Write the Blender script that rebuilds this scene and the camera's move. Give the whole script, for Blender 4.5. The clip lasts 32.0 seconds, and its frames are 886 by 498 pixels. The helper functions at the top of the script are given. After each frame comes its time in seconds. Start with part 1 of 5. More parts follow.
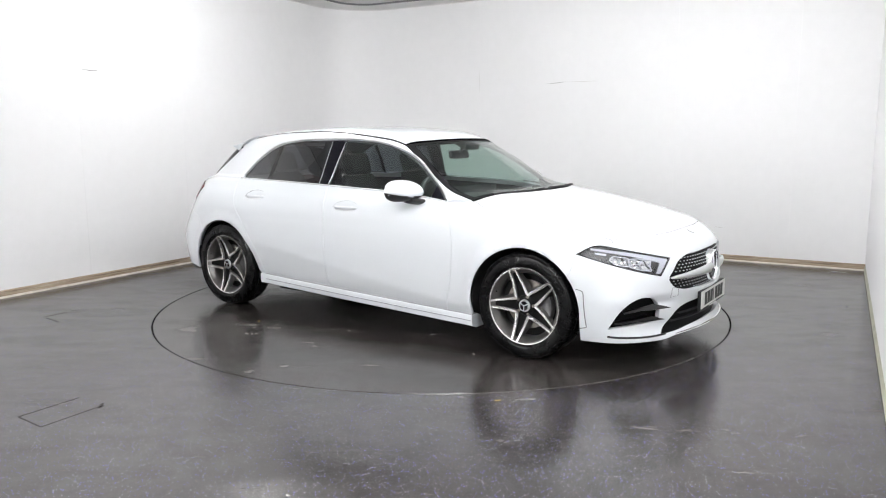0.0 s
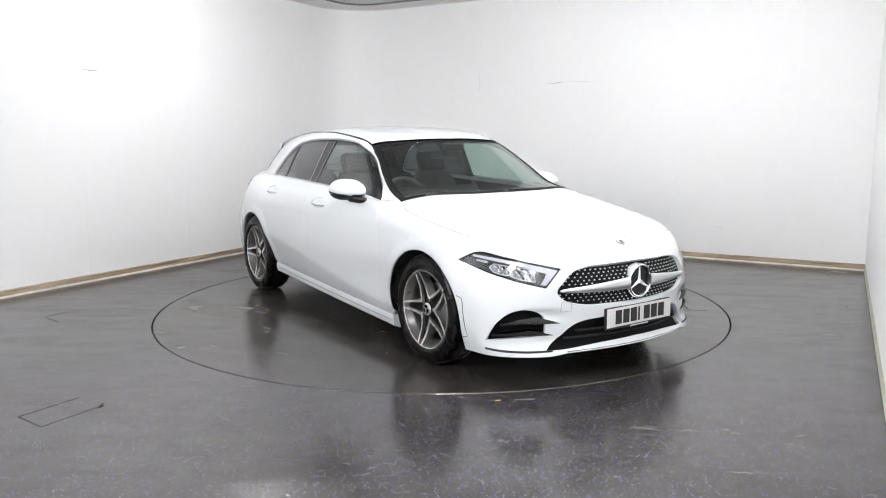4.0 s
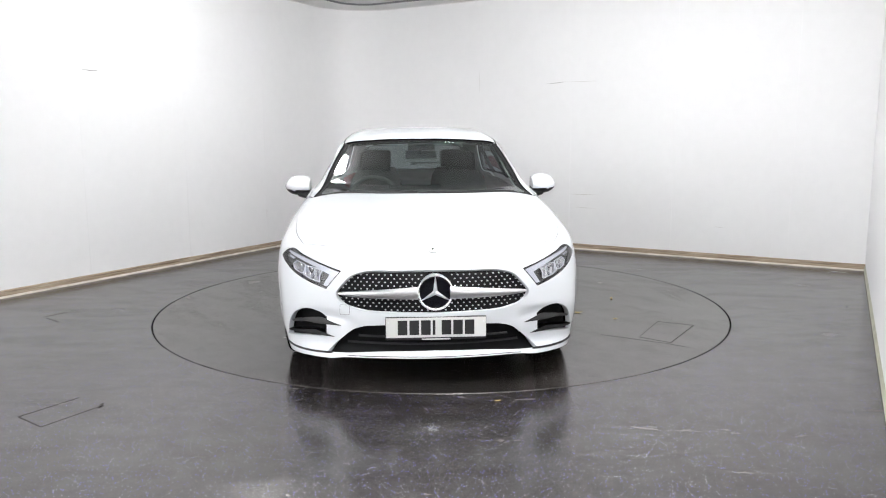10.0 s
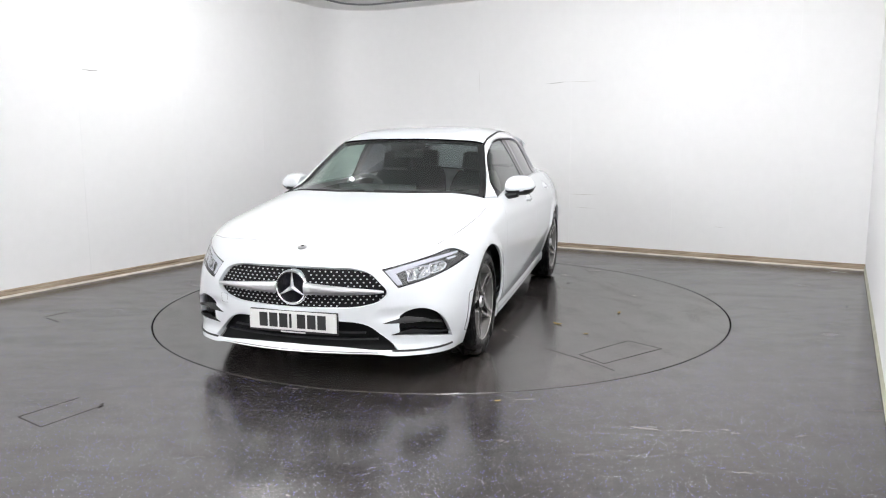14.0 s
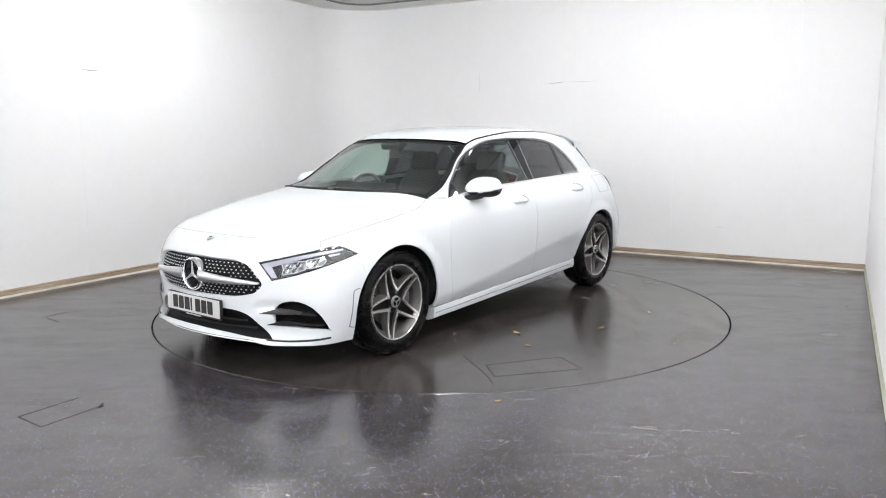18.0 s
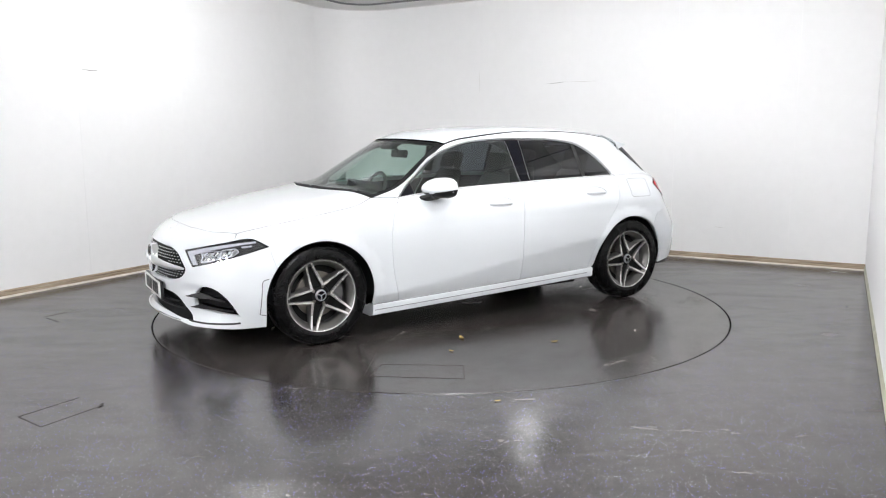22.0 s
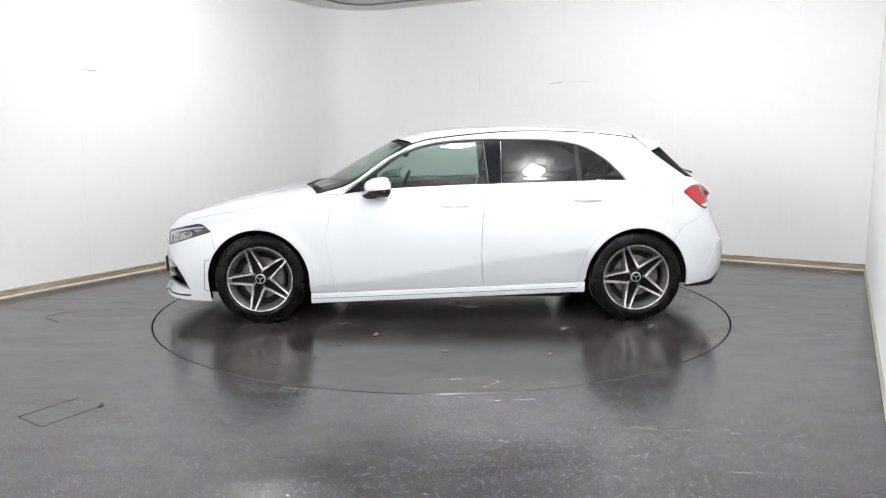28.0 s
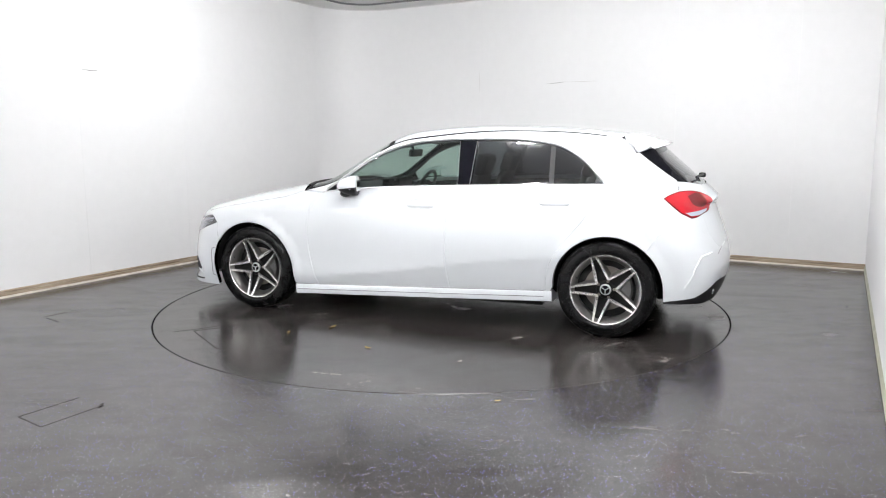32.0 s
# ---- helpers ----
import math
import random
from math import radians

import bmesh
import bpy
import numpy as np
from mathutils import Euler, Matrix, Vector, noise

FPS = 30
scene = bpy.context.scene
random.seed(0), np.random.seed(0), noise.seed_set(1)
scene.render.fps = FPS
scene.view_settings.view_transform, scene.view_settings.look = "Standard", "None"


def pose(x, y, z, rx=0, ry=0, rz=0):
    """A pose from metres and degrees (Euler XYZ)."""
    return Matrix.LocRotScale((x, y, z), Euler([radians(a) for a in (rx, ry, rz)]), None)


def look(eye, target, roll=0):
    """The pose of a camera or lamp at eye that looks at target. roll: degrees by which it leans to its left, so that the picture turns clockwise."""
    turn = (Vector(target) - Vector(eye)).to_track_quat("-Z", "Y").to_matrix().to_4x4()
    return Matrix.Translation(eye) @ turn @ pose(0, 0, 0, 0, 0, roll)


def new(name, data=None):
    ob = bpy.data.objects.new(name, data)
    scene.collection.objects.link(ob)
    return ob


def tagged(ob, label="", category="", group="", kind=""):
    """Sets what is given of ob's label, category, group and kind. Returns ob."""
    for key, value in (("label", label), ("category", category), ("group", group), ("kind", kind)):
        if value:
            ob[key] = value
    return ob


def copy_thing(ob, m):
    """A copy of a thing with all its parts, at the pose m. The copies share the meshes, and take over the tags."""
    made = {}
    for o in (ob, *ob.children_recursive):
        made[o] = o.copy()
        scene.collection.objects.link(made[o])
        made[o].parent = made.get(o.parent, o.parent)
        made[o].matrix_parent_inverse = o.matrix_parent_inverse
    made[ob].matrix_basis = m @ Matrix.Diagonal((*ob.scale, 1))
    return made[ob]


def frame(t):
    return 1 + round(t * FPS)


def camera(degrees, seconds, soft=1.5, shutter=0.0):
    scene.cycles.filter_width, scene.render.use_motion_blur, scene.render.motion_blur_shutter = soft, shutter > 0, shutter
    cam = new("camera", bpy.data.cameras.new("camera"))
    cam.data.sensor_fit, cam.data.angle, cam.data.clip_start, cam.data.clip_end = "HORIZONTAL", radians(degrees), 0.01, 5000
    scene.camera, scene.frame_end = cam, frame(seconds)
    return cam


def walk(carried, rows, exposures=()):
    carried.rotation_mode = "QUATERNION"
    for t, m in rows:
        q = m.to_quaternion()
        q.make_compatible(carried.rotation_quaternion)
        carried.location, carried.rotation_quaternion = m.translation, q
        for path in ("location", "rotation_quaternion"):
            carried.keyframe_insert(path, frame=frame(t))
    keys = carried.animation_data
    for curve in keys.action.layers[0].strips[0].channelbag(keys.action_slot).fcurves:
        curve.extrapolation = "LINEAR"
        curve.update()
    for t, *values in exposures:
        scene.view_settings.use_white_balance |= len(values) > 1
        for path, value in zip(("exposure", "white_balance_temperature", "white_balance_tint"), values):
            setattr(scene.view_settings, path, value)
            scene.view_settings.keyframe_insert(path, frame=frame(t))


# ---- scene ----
import itertools

# camera: fixed on the wall in a corner of the photo bay
cam = camera(60.77, 32.0, soft=1.1)
EYE, AIM = Vector((0.0, -6.067, 1.359)), Vector((0.00235, 0.98875, -0.14940))
VIEW = look(EYE, EYE + AIM * 6, -0.244)
walk(cam, [(0.0, VIEW), (32.0, VIEW)])

# ---- light ----
world = bpy.data.worlds.new("world")
scene.world = world
world.use_nodes = True
world.node_tree.nodes["Background"].inputs[0].default_value = (0.8, 0.85, 0.9, 1)
world.node_tree.nodes["Background"].inputs[1].default_value = 0.05
scene.view_settings.exposure = 0.0
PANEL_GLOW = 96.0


# ---- materials ----
def material(name, color, rough=0.5, metal=0.0, coat=0.0, noise_scale=0.0, vary=0.0, bump=0.0, rough_vary=0.0, emit=0.0, spec=0.5):
    m = bpy.data.materials.new(name)
    m.use_nodes = True
    nt = m.node_tree
    b = nt.nodes["Principled BSDF"]
    b.inputs["Base Color"].default_value = (*color, 1)
    b.inputs["Roughness"].default_value = rough
    b.inputs["Metallic"].default_value = metal
    b.inputs["Coat Weight"].default_value = coat
    b.inputs["Coat Roughness"].default_value = 0.04
    b.inputs["Specular IOR Level"].default_value = spec
    if emit:
        b.inputs["Emission Color"].default_value = (*color, 1)
        b.inputs["Emission Strength"].default_value = emit
    if noise_scale:
        co = nt.nodes.new("ShaderNodeTexCoord")
        big, fine = nt.nodes.new("ShaderNodeTexNoise"), nt.nodes.new("ShaderNodeTexNoise")
        big.inputs["Scale"].default_value, fine.inputs["Scale"].default_value = noise_scale, noise_scale * 14
        big.inputs["Detail"].default_value = fine.inputs["Detail"].default_value = 5
        for n in (big, fine):
            nt.links.new(co.outputs["Object"], n.inputs["Vector"])
        mix = nt.nodes.new("ShaderNodeMix")
        mix.inputs[0].default_value = 0.4
        nt.links.new(big.outputs[0], mix.inputs[2])
        nt.links.new(fine.outputs[0], mix.inputs[3])
        if vary:
            ramp = nt.nodes.new("ShaderNodeValToRGB")
            ramp.color_ramp.elements[0].position, ramp.color_ramp.elements[1].position = 0.3, 0.7
            ramp.color_ramp.elements[0].color = (*[c * (1 - vary) for c in color], 1)
            ramp.color_ramp.elements[1].color = (*[min(1, c * (1 + vary)) for c in color], 1)
            nt.links.new(mix.outputs[0], ramp.inputs[0])
            nt.links.new(ramp.outputs[0], b.inputs["Base Color"])
        if rough_vary:
            r = nt.nodes.new("ShaderNodeMapRange")
            r.inputs[3].default_value, r.inputs[4].default_value = rough - rough_vary, rough + rough_vary
            nt.links.new(mix.outputs[0], r.inputs[0])
            nt.links.new(r.outputs[0], b.inputs["Roughness"])
        if bump:
            bp = nt.nodes.new("ShaderNodeBump")
            bp.inputs["Strength"].default_value, bp.inputs["Distance"].default_value = 0.6, bump
            nt.links.new(fine.outputs[0], bp.inputs["Height"])
            nt.links.new(bp.outputs[0], b.inputs["Normal"])
    return m


def glass_material(name, color, rough=0.0):
    """tinted thin pane: clear through, mirror-like at a slant"""
    m = bpy.data.materials.new(name)
    m.use_nodes = True
    nt = m.node_tree
    nt.nodes.remove(nt.nodes["Principled BSDF"])
    out = nt.nodes["Material Output"]
    tr, gl, mix, lw = (nt.nodes.new("ShaderNode" + k) for k in ("BsdfTransparent", "BsdfGlossy", "MixShader", "LayerWeight"))
    tr.inputs[0].default_value = (*color, 1)
    gl.inputs["Roughness"].default_value = rough
    gl.inputs["Color"].default_value = (1, 1, 1, 1)
    lw.inputs[0].default_value = 0.5
    steep, scale = nt.nodes.new("ShaderNodeMath"), nt.nodes.new("ShaderNodeMath")
    steep.operation, scale.operation = "POWER", "MULTIPLY_ADD"
    steep.inputs[1].default_value = 5.0
    scale.inputs[1].default_value, scale.inputs[2].default_value = 0.87, 0.085
    nt.links.new(lw.outputs["Facing"], steep.inputs[0])
    nt.links.new(steep.outputs[0], scale.inputs[0])
    nt.links.new(scale.outputs[0], mix.inputs[0])
    nt.links.new(tr.outputs[0], mix.inputs[1])
    nt.links.new(gl.outputs[0], mix.inputs[2])
    nt.links.new(mix.outputs[0], out.inputs[0])
    return m


def floor_material(name, shade, flecks, dust):
    """dark speckled safety vinyl, dusty and smeared; dust sets how much of it lies on top"""
    m = bpy.data.materials.new(name)
    m.use_nodes = True
    nt = m.node_tree
    N, L = nt.nodes.new, nt.links.new
    b = nt.nodes["Principled BSDF"]
    co = N("ShaderNodeTexCoord")

    def noise(scale, detail, rough, vector, warp=0.0):
        n = N("ShaderNodeTexNoise")
        n.inputs["Scale"].default_value, n.inputs["Detail"].default_value = scale, detail
        n.inputs["Roughness"].default_value, n.inputs["Distortion"].default_value = rough, warp
        L(vector, n.inputs["Vector"])
        return n.outputs[0]

    def span(value, a, z, lo, hi):
        r = N("ShaderNodeMapRange")
        for k, v in ((1, a), (2, z), (3, lo), (4, hi)):
            r.inputs[k].default_value = v
        L(value, r.inputs[0])
        return r.outputs[0]

    def blend(kind, a, c):
        o = N("ShaderNodeMath")
        o.operation = kind
        for k, v in ((0, a), (1, c)):
            if isinstance(v, float):
                o.inputs[k].default_value = v
            else:
                L(v, o.inputs[k])
        return o.outputs[0]

    def lay(fac, under, over):
        x = N("ShaderNodeMix")
        x.data_type = "RGBA"
        L(fac, x.inputs[0])
        for k, v in ((6, under), (7, over)):
            if isinstance(v, tuple):
                x.inputs[k].default_value = (*v, 1)
            else:
                L(v, x.inputs[k])
        return x.outputs[2]

    plain = co.outputs["Object"]
    stretch = N("ShaderNodeMapping")
    stretch.inputs["Scale"].default_value = (0.42, 1.5, 1)
    stretch.inputs["Rotation"].default_value = (0, 0, 0.35)
    L(plain, stretch.inputs[0])
    wipe = stretch.outputs[0]
    cloud = noise(0.9, 5, 0.6, plain)
    smear = noise(3.4, 9, 0.66, wipe, 0.7)
    blot = noise(5.5, 8, 0.62, plain, 0.5)
    fine = noise(60, 3, 0.5, plain)
    base = lay(span(cloud, 0.3, 0.7, 0.0, 1.0), tuple(c * 0.78 for c in shade), tuple(c * 1.22 for c in shade))
    base = lay(span(blot, 0.30, 0.44, 0.35, 0.0), base, tuple(c * 0.45 for c in shade))
    dusty = blend("MULTIPLY", span(smear, 0.50, 0.66, 0.0, 1.0), span(blot, 0.40, 0.62, 0.15, 1.0))
    base = lay(blend("MULTIPLY", dusty, dust), base, (0.155, 0.138, 0.125))
    # flecks: small quartz and blue chips
    vor = N("ShaderNodeTexVoronoi")
    vor.inputs["Scale"].default_value = 96
    L(plain, vor.inputs["Vector"])
    sep = N("ShaderNodeSeparateColor")
    L(vor.outputs["Color"], sep.inputs[0])
    size = span(sep.outputs[2], 0.0, 1.0, flecks * 0.5, flecks)
    chips = blend("MULTIPLY", blend("LESS_THAN", vor.outputs["Distance"], size), blend("LESS_THAN", sep.outputs[0], 0.7))
    chip = N("ShaderNodeValToRGB")
    chip.color_ramp.interpolation = "CONSTANT"
    c = chip.color_ramp.elements
    c[0].color = (0.55, 0.55, 0.66, 1)
    c[1].position, c[1].color = 0.36, (0.26, 0.25, 0.78, 1)
    c2 = c.new(0.80)
    c2.color = (0.26, 0.21, 0.19, 1)
    L(sep.outputs[1], chip.inputs[0])
    L(lay(chips, base, chip.outputs[0]), b.inputs["Base Color"])
    # polish: scuffed by the smears, dulled where dust lies
    L(blend("ADD", span(smear, 0.34, 0.66, 0.165, 0.235), blend("MULTIPLY", dusty, 0.07)), b.inputs["Roughness"])
    L(span(blot, 0.36, 0.62, 0.84, 0.60), b.inputs["Specular IOR Level"])
    ripple = noise(2.6, 4, 0.55, wipe)
    low, bp = N("ShaderNodeBump"), N("ShaderNodeBump")
    low.inputs["Strength"].default_value, low.inputs["Distance"].default_value = 0.15, 0.012
    bp.inputs["Strength"].default_value, bp.inputs["Distance"].default_value = 0.15, 0.0008
    L(ripple, low.inputs["Height"])
    L(fine, bp.inputs["Height"])
    L(low.outputs[0], bp.inputs["Normal"])
    L(bp.outputs[0], b.inputs["Normal"])
    return m


def timber_material(name, pale, dark):
    """bare board with grain along its run, stained towards brown in long streaks"""
    m = material(name, pale, 0.65)
    nt = m.node_tree
    co, turn = nt.nodes.new("ShaderNodeTexCoord"), nt.nodes.new("ShaderNodeMapping")
    grain, ramp = nt.nodes.new("ShaderNodeTexNoise"), nt.nodes.new("ShaderNodeValToRGB")
    turn.inputs["Scale"].default_value = (1.1, 1.1, 34)
    grain.inputs["Scale"].default_value, grain.inputs["Detail"].default_value, grain.inputs["Roughness"].default_value = 2.4, 7, 0.7
    e = ramp.color_ramp.elements
    e[0].position, e[0].color = 0.36, (*dark, 1)
    e[1].position, e[1].color = 0.62, (*pale, 1)
    nt.links.new(co.outputs["Object"], turn.inputs[0])
    nt.links.new(turn.outputs[0], grain.inputs["Vector"])
    nt.links.new(grain.outputs[0], ramp.inputs[0])
    nt.links.new(ramp.outputs[0], nt.nodes["Principled BSDF"].inputs["Base Color"])
    return m


WALL = material("white_wall_paint", (0.86, 0.857, 0.857), 0.5, noise_scale=0.8, vary=0.022, bump=0.0006)
OLIVE = material("pale_beading", (0.46, 0.45, 0.35), 0.6, noise_scale=5, vary=0.3)
CEIL = material("ceiling_paint", (0.62, 0.62, 0.615), 0.8, noise_scale=2, vary=0.03, bump=0.001)
COVE = material("cove_paint", (0.78, 0.77, 0.76), 0.7, noise_scale=2, vary=0.04)
SKIRTING = timber_material("bare_timber", (0.47, 0.39, 0.29), (0.17, 0.115, 0.07))
SKIRTING_TOP = material("painted_edge", (0.66, 0.60, 0.53), 0.6, noise_scale=7, vary=0.35)
FLOOR = floor_material("speckled_vinyl", (0.031, 0.0266, 0.0256), 0.24, 0.20)
TABLE = floor_material("turntable_vinyl", (0.033, 0.0280, 0.0265), 0.12, 0.50)
SEAM = material("dark_joint", (0.022, 0.018, 0.015), 0.8)
LAMP = material("fill_light_diffuser", (0.98, 0.985, 1.0), 0.5, emit=PANEL_GLOW)
LAMP_FRAME = material("white_enamel", (0.8, 0.8, 0.8), 0.4)
PAINT = material("white_car_paint", (0.70, 0.725, 0.75), 0.35, coat=1.0)
BLACK = material("black_plastic", (0.010, 0.010, 0.011), 0.5, noise_scale=40, bump=0.0003)
GLOSSBLACK = material("gloss_black", (0.005, 0.005, 0.008), 0.05, spec=0.24)
RUBBER = material("tyre_rubber", (0.0040, 0.0040, 0.0043), 0.27, noise_scale=9, vary=0.3, rough_vary=0.10, spec=0.17)
CHROME = material("chrome", (0.86, 0.87, 0.88), 0.09, metal=1.0)
PIN = material("silver_pin", (0.80, 0.81, 0.82), 0.25, metal=0.35)
SATIN = material("satin_silver", (0.72, 0.73, 0.74), 0.28, metal=1.0)
ALLOY = material("machined_alloy", (0.74, 0.725, 0.71), 0.24, metal=0.85, noise_scale=30, rough_vary=0.06)
GUNMETAL = material("grey_alloy_paint", (0.13, 0.126, 0.122), 0.30, metal=0.6, coat=0.3)
# near-black, for the webs between spoke arms and the hub
WHEELBLACK = material("near_black_alloy", (0.006, 0.006, 0.006), 0.5, spec=0.12)
DISC = material("brake_steel", (0.24, 0.22, 0.20), 0.32, metal=1.0)
CALIPER = material("caliper_grey", (0.10, 0.10, 0.10), 0.5, metal=0.3)
FRIT = material("matt_black_edge", (0.006, 0.006, 0.0065), 0.6, spec=0.12)
LINER = material("arch_liner", (0.010, 0.010, 0.010), 0.9)
TRIM = material("cabin_trim", (0.022, 0.022, 0.024), 0.7, noise_scale=20, bump=0.0006)
LIT_LEATHER = material("lit_black_leather", (0.075, 0.075, 0.078), 0.4, noise_scale=25, bump=0.0004)
SEATCLOTH = material("black_seat_cloth", (0.015, 0.015, 0.016), 0.85, noise_scale=25, bump=0.001)
HEADLINER = material("headliner", (0.10, 0.10, 0.105), 0.9)
GLASS = glass_material("green_tint_glass", (0.62, 0.74, 0.69))
REAR_GLASS = glass_material("tinted_rear_glass", (0.26, 0.27, 0.29))
PRIVACY = glass_material("privacy_glass", (0.10, 0.105, 0.125))
CLEAR = glass_material("lamp_glass", (0.92, 0.93, 0.94))
LENS = material("lamp_lens", (0.62, 0.62, 0.64), 0.08, metal=0.95)
HOUSING = material("lamp_housing", (0.012, 0.012, 0.014), 0.3)
SCRATCH = material("grey_scratch", (0.32, 0.31, 0.30), 0.8)
FAINT = material("faint_scuff", (0.66, 0.64, 0.62), 0.8)
CRUMB = material("dry_leaf", (0.28, 0.20, 0.06), 0.8)
DARKBIT = material("dark_scrap", (0.02, 0.017, 0.015), 0.8)
PALEBIT = material("pale_chip", (0.45, 0.43, 0.40), 0.7)
LED = material("led_strip", (0.55, 0.56, 0.63), 0.25)
RED = material("red_lamp", (0.50, 0.006, 0.016), 0.14, coat=0.25, spec=0.3)
DARKRED = material("dark_red_lamp", (0.17, 0.003, 0.006), 0.15, coat=0.25, spec=0.3)
PLATE = material("white_plate", (0.66, 0.66, 0.64), 0.35)
INK = material("black_print", (0.012, 0.012, 0.012), 0.5)
CLEAR_LENS = material("projector_lens", (0.5, 0.53, 0.56), 0.05, metal=0.3, coat=1.0)
SEAMGREY = material("shaded_joint", (0.20, 0.20, 0.21), 0.8)
MIRROR = material("mirror_glass", (0.9, 0.9, 0.9), 0.02, metal=1.0)


# ---- small builders ----
def mesh_object(name, verts, faces, mat, parent=None, smooth=False):
    me = bpy.data.meshes.new(name)
    me.from_pydata([tuple(v) for v in verts], [], [tuple(f) for f in faces])
    me.materials.append(mat)
    if smooth:
        me.polygons.foreach_set("use_smooth", [True] * len(me.polygons))
    me.update()
    ob = new(name, me)
    ob.parent = parent
    return ob


def part(name, bm, mat, parent, label="", smooth=False):
    me = bpy.data.meshes.new(name)
    bmesh.ops.recalc_face_normals(bm, faces=bm.faces)
    bm.to_mesh(me)
    bm.free()
    me.materials.append(mat)
    if smooth:
        me.polygons.foreach_set("use_smooth", [True] * len(me.polygons))
        me.set_sharp_from_angle(angle=radians(35))
    ob = new(name, me)
    ob.parent = parent
    return tagged(ob, label)


def box_bm(cx, cy, cz, sx, sy, sz, bevel=0.0, turn=None, bm=None, segs=2):
    bm = bm or bmesh.new()
    m = Matrix.Translation((cx, cy, cz)) @ (turn or Matrix()) @ Matrix.Diagonal((sx, sy, sz, 1))
    made = bmesh.ops.create_cube(bm, size=1, matrix=m)["verts"]
    if bevel:
        es = list({e for v in made for e in v.link_edges})
        bmesh.ops.bevel(bm, geom=es, offset=bevel, segments=segs, affect="EDGES", profile=0.6)
    return bm


def lathe_bm(profile, axis_at=(0, 0, 0), segs=64, bm=None, a0=0.0, a1=2 * math.pi):
    """turns a (radius, y) profile about a line along y"""
    bm = bm or bmesh.new()
    full = abs(a1 - a0 - 2 * math.pi) < 1e-6
    n = segs if full else segs + 1
    rings = []
    for k in range(n):
        a = a0 + (a1 - a0) * k / segs
        rings.append([bm.verts.new((axis_at[0] + r * math.cos(a), axis_at[1] + y, axis_at[2] + r * math.sin(a))) for r, y in profile])
    for k in range(segs):
        p, q = rings[k], rings[(k + 1) % n]
        for i in range(len(profile) - 1):
            bm.faces.new((p[i], p[i + 1], q[i + 1], q[i]))
    return bm


def loft_bm(sections, closed=True, caps=True, bm=None):
    """joins equal rings of points"""
    bm = bm or bmesh.new()
    rows = [[bm.verts.new(p) for p in s] for s in sections]
    n = len(rows[0])
    for a, b in zip(rows, rows[1:]):
        for i in range(n if closed else n - 1):
            bm.faces.new((a[i], a[(i + 1) % n], b[(i + 1) % n], b[i]))
    if caps:
        bm.faces.new(rows[0][::-1])
        bm.faces.new(rows[-1])
    return bm


def tube_bm(points, radius, segs=8, bm=None):
    pts = [Vector(p) for p in points]
    secs = []
    for i, p in enumerate(pts):
        d = (pts[min(i + 1, len(pts) - 1)] - pts[max(i - 1, 0)]).normalized()
        u = d.orthogonal().normalized() if i == 0 else (u - d * u.dot(d)).normalized()
        v = d.cross(u)
        secs.append([p + radius * (u * math.cos(2 * math.pi * k / segs) + v * math.sin(2 * math.pi * k / segs)) for k in range(segs)])
    return loft_bm(secs, bm=bm)


# ---- the bay: floor, walls, cove, ceiling ----
ALONG = Vector((0.4996, 0.8662, 0))          # run of the two long walls
ACROSS = Vector((0.8591, -0.5118, 0))       # run of the end wall
CORNER = Vector((-1.234, 4.597, 0))         # where long wall and end wall would meet
RIGHT = Vector((4.229, 1.342, 0))            # corner of end wall and the other long wall
CEIL_H, TABLE_R = 3.02, 2.227


def room_outline():
    """plan of the bay, with its one rounded corner"""
    r = 0.75
    mid = CORNER - ALONG * r + ACROSS * r
    arc = [mid + (ALONG * math.sin(k * math.pi / 32) - ACROSS * math.cos(k * math.pi / 32)) * r for k in range(17)]
    far_left = CORNER - ALONG * 12.6
    right_end = RIGHT - Vector((0.467, 0.884, 0)) * 9.2
    return [far_left] + arc + [RIGHT, right_end]


PLAN = room_outline()


def wall(name, pts, z0, z1, thick, mat, label):
    """a standing strip of wall, thickened outwards"""
    n = len(pts)
    vs, fs = [], []
    outs = []
    for i, p in enumerate(pts):
        d = (pts[min(i + 1, n - 1)] - pts[max(i - 1, 0)]).normalized()
        outs.append(Vector((-d.y, d.x, 0)))
    for p, o in zip(pts, outs):
        q = p + o * thick
        vs += [(p.x, p.y, z0), (p.x, p.y, z1), (q.x, q.y, z1), (q.x, q.y, z0)]
    for i in range(n - 1):
        a, b = 4 * i, 4 * i + 4
        for k in range(4):
            fs.append((a + k, b + k, b + (k + 1) % 4, a + (k + 1) % 4))
    fs += [(0, 1, 2, 3), (4 * n - 1, 4 * n - 2, 4 * n - 3, 4 * n - 4)]
    ob = mesh_object(name, vs, fs, mat, smooth=n > 2)
    ob.data.set_sharp_from_angle(angle=radians(30))
    return tagged(ob, label, kind="structure")


wall_w = wall("wall_west", PLAN[:18], 0, CEIL_H, 0.15, WALL, "smooth white painted wall panels turning a rounded corner")
wall_n = wall("wall_north", PLAN[17:19], 0, CEIL_H, 0.15, WALL, "smooth white painted end wall with faint scratches")
wall_e = wall("wall_east", PLAN[18:20], 0, CEIL_H, 0.15, WALL, "smooth white painted side wall, slightly grey")
wall("wall_south", [PLAN[19], PLAN[0]], 0, CEIL_H, 0.15, WALL, "plain white painted wall behind the camera")


